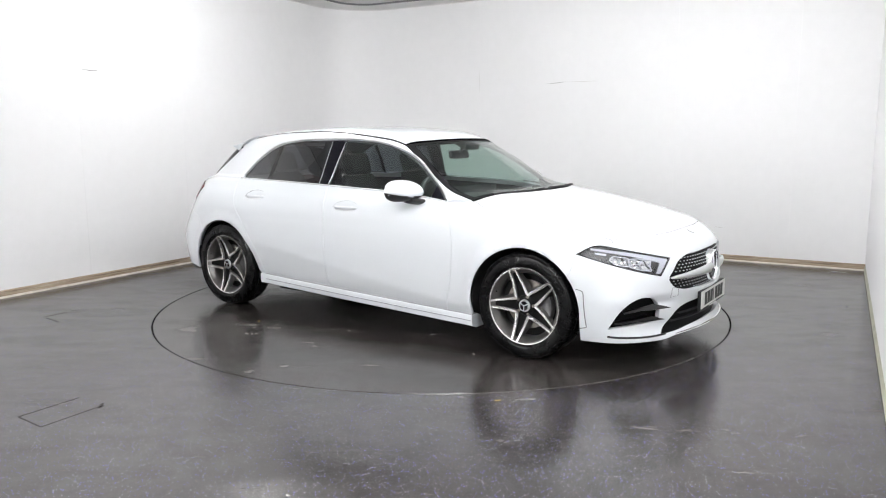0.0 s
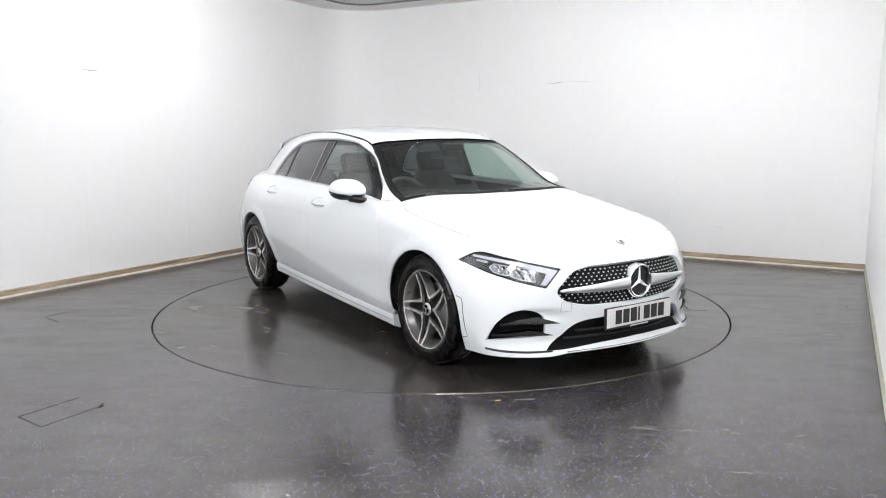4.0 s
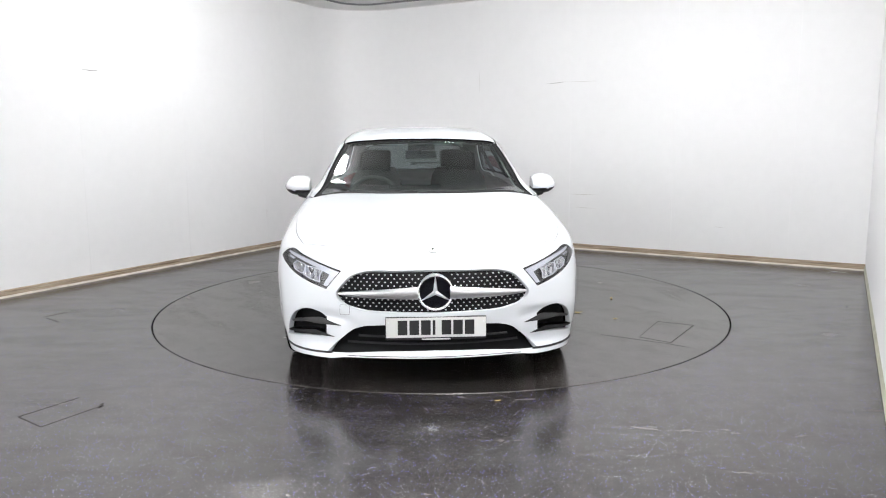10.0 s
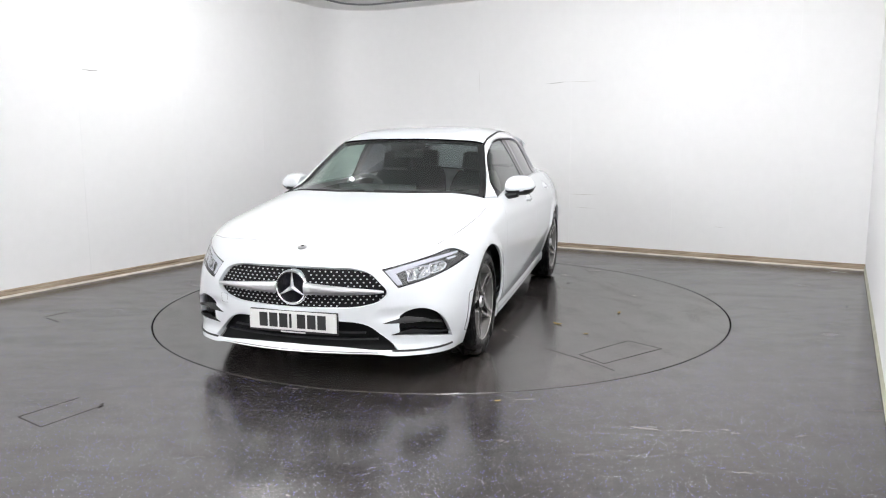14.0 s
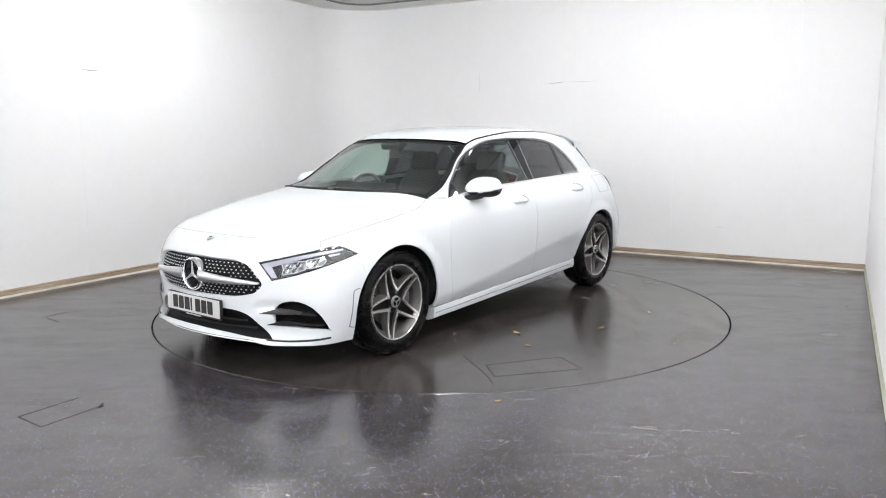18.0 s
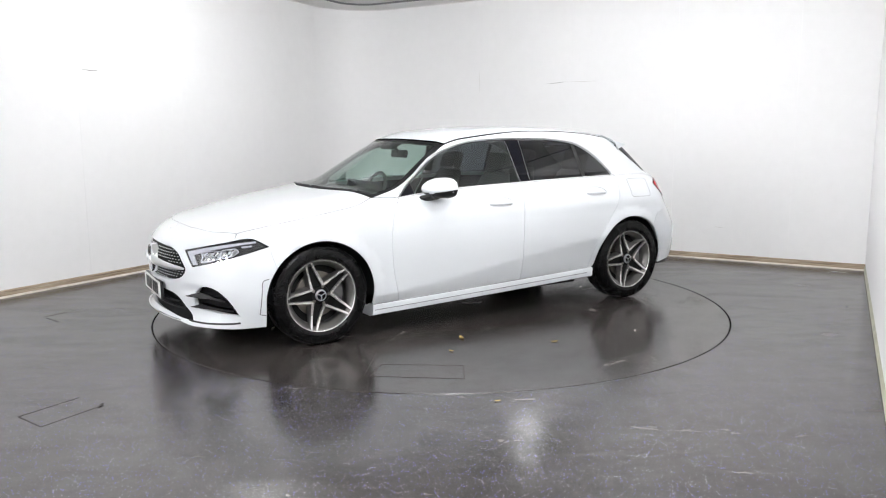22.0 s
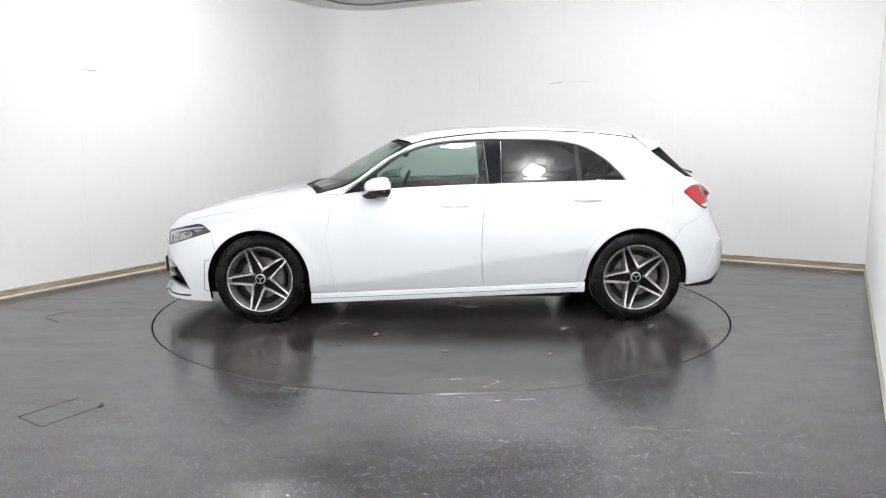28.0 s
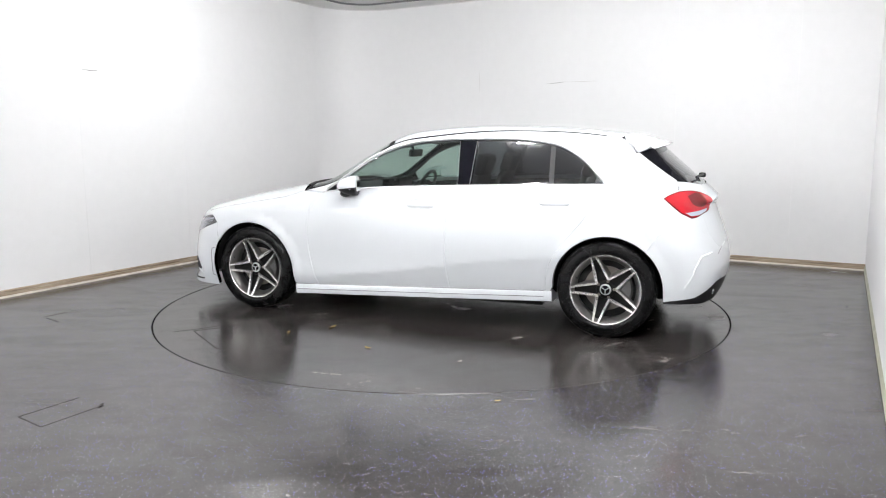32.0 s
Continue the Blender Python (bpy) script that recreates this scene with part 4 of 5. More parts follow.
# wheels
def wheel(hx, face, s):
    """rim with its tyre and inner parts; the outer face looks along +y"""
    hub = Matrix.Translation((hx, s * face, HUB_Z)) @ (Matrix() if s > 0 else Matrix.Rotation(math.pi, 4, "Z"))
    w = part("wheel", lathe_bm([(0.224, -0.20), (0.232, -0.19), (0.216, -0.17), (0.205, -0.12), (0.196, -0.06), (0.203, -0.040), (0.224, -0.011), (0.236, -0.008), (0.238, -0.014), (0.230, -0.024)], segs=72), GUNMETAL, car, "dark grey rim barrel", smooth=True)
    w.matrix_basis = hub
    part("rim_edge", lathe_bm([(0.2305, -0.010), (0.233, -0.007), (0.2375, -0.006), (0.2395, -0.010)], segs=72), ALLOY, w, "bright machined rim edge", smooth=True)
    tyre = [(0.226, -0.20), (0.250, -0.213), (0.290, -0.214), (0.318, -0.203), (0.328, -0.185), (0.331, -0.15), (0.332, -0.105), (0.331, -0.06), (0.328, -0.026), (0.319, -0.009), (0.3185, -0.010), (0.314, -0.009), (0.302, 0.000), (0.3015, -0.002), (0.297, -0.001), (0.276, 0.004), (0.262, 0.0035), (0.2615, 0.0015), (0.257, 0.001), (0.250, -0.002), (0.2425, -0.007), (0.242, -0.010), (0.234, -0.014), (0.232, -0.016)]
    part("tyre", lathe_bm(tyre, segs=72), RUBBER, w, "black road tyre", smooth=True)
    for g in (-0.150, -0.108, -0.065):
        part("tread_groove", lathe_bm([(0.3325, g - 0.004), (0.3325, g + 0.004)], segs=64), LINER, w)
    part("brake_disc", lathe_bm([(0.05, -0.085), (0.150, -0.085), (0.150, -0.10)], segs=48), DISC, w, "worn steel brake disc", smooth=True)
    part("back_plate", lathe_bm([(0.0, -0.12), (0.205, -0.12)], segs=32), LINER, w)
    part("caliper", lathe_bm([(0.095, -0.06), (0.165, -0.055), (0.175, -0.09), (0.10, -0.10)], segs=10, a0=radians(150), a1=radians(205)), CALIPER, w, "grey brake caliper")
    for k in range(5):
        a = radians(69 + 72 * k)
        for d in (-1, 1):
            # slim arm of a pair: from the hub out to the rim edge
            def pt(r, off, y):
                ca, sa = math.cos(a), math.sin(a)
                return (r * ca - off * sa, y, r * sa + off * ca)
            inn, out, wide_i, wide_o = 0.0575, 0.229, 0.0418 * d, 0.0185 * d
            face, body_s = [], []
            for t in np.linspace(0, 1, 7):
                r, o = inn + (out - inn) * t, wide_i + (wide_o - wide_i) * t**0.9
                hw = 0.0062 + 0.0022 * (1 - t)
                y = -0.026 + 0.017 * t - 0.010 * math.sin(math.pi * t)
                face.append([pt(r, o - hw, y), pt(r, o + hw, y), pt(r, o + hw, y - 0.005), pt(r, o - hw, y - 0.005)])
                fl = 0.012 * math.sin(math.pi * min(1, 0.25 + t)) + 0.004
                body_s.append([pt(r, o - hw, y - 0.003), pt(r, o + hw, y - 0.003), pt(r, o + hw + fl * max(d, 0), y - 0.045), pt(r, o - hw + fl * min(d, 0), y - 0.045)])
            arm = part("spoke", loft_bm(body_s), GUNMETAL, w, "grey spoke arm")
            part("spoke_face", loft_bm(face), ALLOY, w, "bright machined spoke face")
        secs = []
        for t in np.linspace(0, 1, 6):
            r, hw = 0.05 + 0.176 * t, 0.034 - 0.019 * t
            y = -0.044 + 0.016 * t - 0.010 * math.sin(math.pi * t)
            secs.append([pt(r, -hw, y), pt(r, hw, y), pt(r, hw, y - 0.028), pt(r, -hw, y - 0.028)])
        part("spoke_web", loft_bm(secs), WHEELBLACK, w, "near-black web between spoke arms")
        b = radians(69 + 36 + 72 * k)
        part("wheel_bolt", lathe_bm([(0.0, -0.030), (0.010, -0.030), (0.011, -0.045)], (0.056 * math.cos(b), 0, 0.056 * math.sin(b)), 8), DISC, w, "steel wheel bolt")
    valve = 0.213
    part("valve", tube_bm([(valve * math.cos(0.35), -0.03, valve * math.sin(0.35)), ((valve - 0.012) * math.cos(0.35), -0.012, (valve - 0.012) * math.sin(0.35))], 0.0045, 6), LINER, w, "black tyre valve")
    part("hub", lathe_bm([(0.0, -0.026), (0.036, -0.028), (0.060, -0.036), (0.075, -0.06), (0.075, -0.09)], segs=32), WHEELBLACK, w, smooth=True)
    part("hub_star", lathe_bm([(0.033, -0.020), (0.037, -0.022), (0.039, -0.030)], segs=20), SATIN, w, "bright collar round the cap")
    cap = part("hub_cap", lathe_bm([(0.0, -0.017), (0.030, -0.018), (0.034, -0.022), (0.034, -0.034)], segs=32), GLOSSBLACK, w, "black centre cap with a silver ring", smooth=True)
    bm = lathe_bm([(0.029, -0.016), (0.033, -0.016), (0.034, -0.020)], segs=32)
    for k in range(3):
        t = Matrix.Rotation(radians(90 + 120 * k), 4, "Y")
        v = t @ Vector((0.014, 0, 0))
        box_bm(v.x, -0.016, v.z, 0.028, 0.003, 0.005, turn=t, bm=bm)
    part("cap_ring", bm, SATIN, w, "silver ring and arms")
    return w


for s in (1, -1):
    wheel(HUB_F, 0.868, s)
    wheel(HUB_R, 0.855, s)


# ---- front of the car ----
def sunk(name, r, off, mat, label, view="nose", step=0.03, parent=None):
    return put_panel(name, cut_panel(view, [r], step, gap=-0.004, depth=0.004, off=off), mat, parent or car, label)


grille = sunk("grille", grille_ring, -0.024, FRIT, "black radiator grille with small silver pins")
sunk("lower_intake", intake_ring, -0.045, FRIT, "black lower air intake")
both_sides("vent_back", cut_panel("nose", [vent_ring], 0.03, gap=-0.004, depth=0.004, off=-0.045), FRIT, car, "black back of the side air vent")
FIN_A = ring(run([(2.159, 0.500, 0.351), (2.105, 0.622, 0.386), (2.05, 0.70, 0.374), (1.975, 0.782, 0.352), (1.975, 0.782, 0.342), (2.05, 0.70, 0.356), (2.100, 0.628, 0.352), (2.159, 0.500, 0.351)], 0.012, smooth=False))
FIN_B = ring(run([(2.136, 0.540, 0.287), (2.090, 0.643, 0.318), (2.02, 0.725, 0.304), (1.930, 0.806, 0.290), (1.930, 0.806, 0.280), (2.02, 0.725, 0.289), (2.072, 0.664, 0.288), (2.136, 0.540, 0.287)], 0.012, smooth=False))
for fin in (FIN_A, FIN_B):
    both_sides("vent_fin", cut_panel("nose", [flat("nose", fin)], 0.015, gap=0.0, depth=0.035, off=0.004), BLACK, car, "black pointed fin across the vent")
# silver pins in rows, standing off the grille
pin_mesh = None
pin_zone = shrink(ring(GRILLE, (GRILLE * (-1, 1))[::-1]), 0.010)
for row in range(12):
    z = 0.448 + row * 0.0184
    for col in range(-16, 17):
        y = (col + 0.5 * (row % 2)) * 0.0318
        if not inside(np.array([(y, z)]), pin_zone)[0]:
            continue
        if math.hypot(y - 0.008, z - 0.545) < 0.104 or abs(z - (0.545 - 0.035 * abs(y))) < 0.034 - 0.045 * max(0, abs(y) - 0.08):
            continue
        x = float(lift("front", np.array([(y, z)]))[0, 0])
        if pin_mesh is None:
            pin_ob = part("grille_pin", box_bm(0, 0, 0, 0.008, 0.0092, 0.0066, 0.0020, segs=1), PIN, grille)
            pin_mesh = pin_ob.data
        else:
            pin_ob = new("grille_pin", pin_mesh)
            pin_ob.parent = grille
        pin_ob.location = (x - 0.020, y, z)
for s in (1, -1):
    secs = []
    for t in np.linspace(0, 1, 14):
        y = 0.085 + 0.418 * t
        hz = 0.025 * (1 - t) ** 0.8 + 0.0085 if t < 0.97 else 0.006
        z = 0.545 - 0.016 * t
        x = float(lift("front", np.array([(y, z)]))[0, 0])
        secs.append([(x + 0.004 + 0.010 * math.cos(a), s * y, z + hz * math.sin(a)) for a in np.linspace(0, 2 * math.pi, 13)[:-1]])
    part("grille_bar", loft_bm(secs), SATIN, grille, "silver cross bar of the grille", smooth=True)


def along_x(profile, x, y, z, segs=56):
    bm = lathe_bm(profile, segs=segs)
    bm.transform(Matrix.Translation((x, y, z)) @ Matrix.Rotation(radians(-90), 4, "Z"))
    return bm


badge = part("badge", along_x([(0.080, -0.025), (0.080, 0.004), (0.083, 0.012), (0.089, 0.015), (0.095, 0.010), (0.098, 0.0), (0.098, -0.03)], 2.242, 0.008, 0.545), CHROME, car, "round chrome badge ring", smooth=True)
part("badge_disc", along_x([(0.0, 0.0), (0.081, 0.0), (0.081, -0.02)], 2.242, 0.008, 0.545), GLOSSBLACK, badge, "dark badge disc")
bm = bmesh.new()
for k in range(3):
    a = radians(90 + 120 * k)
    d, n = Vector((0, math.cos(a), math.sin(a))), Vector((0, -math.sin(a), math.cos(a)))
    o = Vector((2.242, 0.008, 0.545))
    base, tip_p, ridge = 0.0125, o + d * 0.084, o + Vector((0.012, 0, 0))
    quad = [o + n * base + Vector((0.001, 0, 0)), tip_p + n * 0.002 + Vector((0.001, 0, 0)), tip_p - n * 0.002 + Vector((0.001, 0, 0)), o - n * base + Vector((0.001, 0, 0))]
    v = [bm.verts.new(p) for p in quad] + [bm.verts.new(ridge), bm.verts.new(tip_p + Vector((0.004, 0, 0)))]
    for f in ((0, 1, 5, 4), (4, 5, 2, 3), (1, 2, 5)):
        bm.faces.new([v[i] for i in f])
part("badge_arms", bm, SATIN, badge, "three plain silver arms")
ez = float(lift("top", np.array([(2.10, 0.004)]))[0, 2])
emblem = part("bonnet_emblem", lathe_bm([(0.0, 0.004), (0.020, 0.004), (0.026, 0.003), (0.028, -0.004)], segs=32), SATIN, car, "small round silver emblem", smooth=True)
emblem.matrix_basis = Matrix.Translation((2.100, 0.004, ez + 0.006)) @ Matrix.Rotation(radians(26), 4, "Y") @ Matrix.Rotation(radians(90), 4, "X")
part("emblem_disc", lathe_bm([(0.0, 0.0045), (0.010, 0.0045)], segs=24), INK, emblem, "dark centre")

# number plate with plain bars for its characters
plate = part("number_plate", box_bm(2.254, 0.010, 0.3605, 0.006, 0.525, 0.106, 0.0015), PLATE, car, "white number plate with black bars")
part("plate_holder", box_bm(2.241, 0.010, 0.355, 0.020, 0.531, 0.122, 0.004), BLACK, plate, "black plate holder")
at = 0.010 - 0.201
for w, gap in ((0.050, 0.011), (0.050, 0.011), (0.050, 0.011), (0.014, 0.033), (0.050, 0.011), (0.050, 0.011), (0.050, 0.0)):
    part("plate_bar", box_bm(2.2578, at + w / 2, 0.361, 0.0012, w, 0.078), INK, plate)
    at += w + gap
part("plate_caption", box_bm(2.2522, 0.010, 0.297, 0.001, 0.150, 0.007), PLATE, plate, "pale bar of small print")
for y in (-0.24, 0.26):
    part("plate_screw", along_x([(0.0, 0.002), (0.005, 0.002), (0.005, 0.0)], 2.257, y, 0.39, 10), SATIN, plate)

# slats of the lower intake
for z, half in ((0.262, 0.46), (0.300, 0.40)):
    q = lift("front", np.stack([np.linspace(-half, half, 25), z + 0 * np.linspace(0, 1, 25)], -1)) - (0.022, 0, 0)
    part("intake_slat", loft_bm([[(x, y, zz + 0.006), (x + 0.012, y, zz + 0.002), (x + 0.012, y, zz - 0.004), (x, y, zz - 0.006)] for x, y, zz in q]), BLACK, car, "black slat of the lower intake")

# lower edge lines of the bumper
line_tube(lift("nose", run(flat("nose", [(2.152, 0.553, 0.203), (2.104, 0.644, 0.200), (2.03, 0.725, 0.201), (1.95, 0.777, 0.202), (1.888, 0.811, 0.206)]), 0.03)), 0.0062, "lip_gap", BLACK, "dark gap over the lower lip")
span = np.linspace(-0.45, 0.45, 40)
foot = lift("nose", np.stack([span, 0.193 - 0.006 * (span / 0.45) ** 4], -1))
part("lip_strip", tube_bm(foot + (0.0, 0, 0.004), 0.006, 6), CHROME, car, "bright strip along the lower lip", smooth=True)
part("undertray", box_bm(1.80, 0, 0.205, 0.50, 0.96, 0.012, 0.004), BLACK, car, "black tray under the nose")

# cover of the towing eye, flush in the bumper
TOW = ring(run([(2.161, -0.501, 0.468), (2.183, -0.450, 0.471)], 0.01), run([(2.183, -0.450, 0.471), (2.181, -0.450, 0.418)], 0.01), run([(2.181, -0.450, 0.418), (2.152, -0.503, 0.413)], 0.01), run([(2.152, -0.503, 0.413), (2.161, -0.501, 0.468)], 0.01))
tow3 = lift("nose", flat("nose", TOW))
part("tow_cover", tube_bm(list(tow3) + [tow3[0]], 0.0010, 5), SEAMGREY, car, "fine line round the towing eye cover")

# headlamps
lens_cut = cut_panel("nose", [head_ring], 0.02, gap=0.002, depth=0.012, off=0.0)
back_cut = cut_panel("nose", [head_ring], 0.02, gap=-0.002, depth=0.003, off=-0.030)
frame_cut = cut_panel("nose", [head_ring, shrink(head_ring, 0.007)], 0.02, gap=0.0015, depth=0.030, off=-0.002)


def lamp_uv(pts):
    return flat("nose", pts)


BAND = ring(run([(1.765, 0.800, 0.714), (1.93, 0.69, 0.690), (2.04, 0.592, 0.664), (2.118, 0.500, 0.638)]), run([(2.118, 0.500, 0.638), (2.104, 0.567, 0.560)], smooth=False),
            run([(2.104, 0.567, 0.560), (2.085, 0.592, 0.562), (2.092, 0.555, 0.622)], smooth=False), run([(2.092, 0.555, 0.622), (2.02, 0.617, 0.648), (1.92, 0.702, 0.675), (1.765, 0.803, 0.704)]))
band_cut = cut_panel("nose", [lamp_uv(BAND)], 0.02, gap=0.0, depth=0.010, off=-0.008)
POD_A = ring(run([(2.055, 0.612, 0.636), (2.005, 0.668, 0.646), (1.975, 0.700, 0.645), (1.985, 0.705, 0.610), (2.02, 0.672, 0.596), (2.062, 0.620, 0.586), (2.05, 0.622, 0.61), (2.055, 0.612, 0.636)], 0.01, smooth=False))
POD_B = ring(run([(1.955, 0.715, 0.655), (1.900, 0.757, 0.664), (1.885, 0.775, 0.650), (1.91, 0.765, 0.628), (1.955, 0.732, 0.617), (1.975, 0.708, 0.622), (1.955, 0.715, 0.655)], 0.01, smooth=False))
bar_cut = cut_panel("nose", [lamp_uv(ring(run([(1.855, 0.772, 0.684), (1.795, 0.806, 0.690), (1.795, 0.808, 0.682), (1.855, 0.780, 0.672), (1.855, 0.772, 0.684)], 0.01, smooth=False)))], 0.02, gap=0.0, depth=0.006, off=-0.010)
for m in (False, True):
    lamp = put_panel("headlamp", back_cut, HOUSING, car, "headlamp with dark housing and clear cover", m)
    put_panel("lamp_frame", frame_cut, GLOSSBLACK, lamp, "black frame of the headlamp", m)
    put_panel("daylight_strip", band_cut, LED, lamp, "white light strip", m)
    put_panel("indicator_strip", bar_cut, LED, lamp, "pale indicator strip", m)
    for pod in (POD_A, POD_B):
        big = lamp_uv(pod)
        big = big.mean(0) + (big - big.mean(0)) * (1.22, 1.25)
        V, N, F = cut_panel("nose", [big], 0.011, gap=0.0, depth=0.012, off=-0.012)
        c = V.mean(0)
        d = np.linalg.norm(V - c, axis=1)
        V = V - N * (0.016 * np.clip(1 - d / 0.04, 0, 1))[:, None]
        jit = np.stack([np.sin(V[:, 1] * 210), np.cos(V[:, 2] * 190), np.sin(V[:, 0] * 170 + V[:, 2] * 120)], -1) * 0.60
        put_panel("reflector", (V, N + jit, F), LENS, lamp, "faceted silver reflector", m)
        s = -1 if m else 1
        rim = lift("nose", np.concatenate([big, big[:1]]))
        rim = rim - skin_normal(rim) * 0.009
        part("reflector_rim", tube_bm([(x, s * y, z) for x, y, z in rim], 0.0028, 6), LED, lamp, "pale light guide round the reflector", smooth=True)
        bm = bmesh.new()
        bmesh.ops.create_uvsphere(bm, u_segments=16, v_segments=10, radius=0.016, matrix=Matrix.Translation((c[0] - 0.016, s * (c[1] - 0.012), c[2])))
        part("projector", bm, CLEAR_LENS, lamp, "small round projector lens", smooth=True)
    put_panel("lamp_cover", lens_cut, CLEAR, lamp, "clear lamp cover", m)

# trim strip ahead of the front wheels (shadow gap as grey tube), fuel flap
line_tube(lift("side", run([(1.716, 0.478), (1.750, 0.472), (1.757, 0.455), (1.763, 0.36), (1.772, 0.252), (1.735, 0.244)], 0.02, smooth=False)) , 0.0030, "arch_trim_shade", SEAMGREY, "fine grey line for the shadow in the gap round the arch trim")
FLAP = ring(run([(-1.40, 0.972), (-1.405, 0.986), (-1.42, 0.992)], 0.006), run([(-1.42, 0.992), (-1.605, 0.990)], 0.02), run([(-1.605, 0.990), (-1.622, 0.985), (-1.627, 0.970)], 0.006),
            run([(-1.627, 0.970), (-1.615, 0.868)], 0.02), run([(-1.615, 0.868), (-1.608, 0.852), (-1.592, 0.846)], 0.006), run([(-1.592, 0.846), (-1.412, 0.848)], 0.02), run([(-1.412, 0.848), (-1.396, 0.853), (-1.391, 0.868)], 0.006), run([(-1.391, 0.868), (-1.40, 0.972)], 0.02))
flap3 = lift("side", FLAP)
part("fuel_flap_gap", tube_bm(list(flap3) + [flap3[0]], 0.0012, 5), SEAMGREY, car, "fine line round the fuel flap")

# door mirrors
for s in (1, -1):
    secs = []
    for t in np.linspace(0, 1, 15):
        y = 0.815 + 0.185 * t
        g = math.sqrt(max(0.02, 1 - (2 * t - 0.9) ** 4 * 0.78)) if t < 0.45 else math.sqrt(max(0.015, 1 - ((t - 0.45) / 0.55) ** 2.6))
        sec = []
        for a in np.linspace(0, 2 * math.pi, 21)[:-1]:
            c, d = math.cos(a), math.sin(a)
            x = 0.475 + (0.140 * abs(c) if c > 0 else -0.030 * abs(c) ** 0.35) * (0.55 + 0.45 * g) - 0.050 * t
            z = 0.990 + (0.078 if d > 0 else 0.066) * d * g
            sec.append((x, s * y, z))
        secs.append(sec)
    def shell(keep_top):
        bm = loft_bm(secs)
        bmesh.ops.bisect_plane(bm, geom=bm.verts[:] + bm.edges[:] + bm.faces[:], plane_co=(0.5, 0, 0.978), plane_no=(0.12, 0, 1),
                               clear_inner=keep_top, clear_outer=not keep_top)
        return bm
    cap = part("door_mirror", shell(True), PAINT, car, "white mirror cap", smooth=True)
    part("mirror_base", shell(False), BLACK, cap, "black lower mirror shell", smooth=True)
    foot_s = []
    for t in np.linspace(0, 1, 7):
        cx, cy, cz, hw, hh = 0.60 - 0.075 * t, 0.775 + 0.125 * t, 0.922 + 0.022 * t * t, 0.046 - 0.004 * t, 0.017 + 0.010 * t
        foot_s.append([(cx + hw * math.cos(a), s * cy, cz + hh * math.sin(a)) for a in np.linspace(0, 2 * math.pi, 15)[:-1]])
    part("mirror_foot", loft_bm(foot_s), BLACK, cap, "black mirror foot", smooth=True)
    part("repeater", tube_bm([(0.59 - 0.09 * t - 0.06 * t * t, s * (0.920 + 0.074 * t), 0.966 + 0.008 * t) for t in np.linspace(0, 1, 6)], 0.006, 6), LED, cap, "pale indicator strip in the mirror", smooth=True)
    part("mirror_glass", box_bm(0.4165, s * 0.912, 0.998, 0.005, 0.125, 0.080, 0.002, Matrix.Rotation(radians(15 * s), 4, "Z")), MIRROR, cap, "mirror glass")

# wipers lying at the foot of the windscreen
for y0, y1, x0, x1 in ((0.62, 0.02, 0.985, 1.085), (-0.05, -0.60, 1.085, 0.995)):
    pts = [(x0 + (x1 - x0) * t + 0.03 * math.sin(math.pi * t), y0 + (y1 - y0) * t) for t in np.linspace(0, 1, 9)]
    zz = lift("top", np.array(pts))
    part("wiper", tube_bm([tuple(p + np.array((0, 0, 0.002))) for p in zz], 0.008, 6), BLACK, car, "black windscreen wiper", smooth=True)

# rear spoiler
for_y = np.linspace(-0.525, 0.525, 25)
secs = []
for y in for_y:
    e = (abs(y) / 0.525) ** 6
    z0 = float(lift("top", np.array([(-1.40, y * 0.86)]))[0, 2]) + 0.002
    tipx = -1.712 + 0.075 * (y / 0.5) ** 2 + 0.11 * e
    tipz = 1.299 - 0.038 * (y / 0.5) ** 2 - 0.020 * e
    lead = -1.40 - 0.04 * e
    zl = z0 - 0.03 * e
    k = (abs(y) / 0.525) ** 10
    secs.append([(lead, y, zl), ((lead + tipx) / 2, y, (zl + tipz) / 2 + 0.010), (tipx + 0.02, y, tipz + 0.002), (tipx, y, tipz - 0.004), (tipx + 0.015, y, tipz - 0.011), (-1.60, y, (1.276 - 0.02 * (y / 0.5) ** 2) * (1 - k) + k * ((zl + tipz) / 2 + 0.002)), (-1.47, y, (1.262 - 0.010 * e) * (1 - k) + k * (zl - 0.004))])
spoiler = part("rear_spoiler", loft_bm(secs), PAINT, car, "white roof spoiler over the rear window", smooth=True)
part("rear_wiper", box_bm(-1.925, 0.0, 1.062, 0.05, 0.05, 0.035, 0.012), BLACK, car, "black rear wiper")
part("rear_wiper", tube_bm([(-1.935, 0.0, 1.065), (-1.915, 0.20, 1.068), (-1.895, 0.34, 1.065)], 0.008, 6), BLACK, car, "black rear wiper arm")

# rear bumper: blade-shaped fold, exhaust trim
blade = run([(-1.868, 0.365), (-1.905, 0.430), (-1.938, 0.520), (-1.965, 0.570), (-2.02, 0.590)], 0.02)
b3 = lift("side", blade)
for s in (1, -1):
    part("bumper_fold", tube_bm([(x, s * (y - 0.004), z) for x, y, z in b3], 0.008, 8), PAINT, car, "raised fold on the rear bumper", smooth=True)
    part("bumper_slot", tube_bm([(x + 0.004, s * y, z) for x, y, z in lift("tail", np.array([(0.60, 0.570), (0.55, 0.590), (0.49, 0.605)]))], 0.005, 6), BLACK, car, "narrow dark slot")
    part("exhaust_trim", box_bm(-2.018, s * 0.52, 0.322, 0.06, 0.15, 0.045, 0.018), CHROME, car, "chrome exhaust trim", smooth=True)

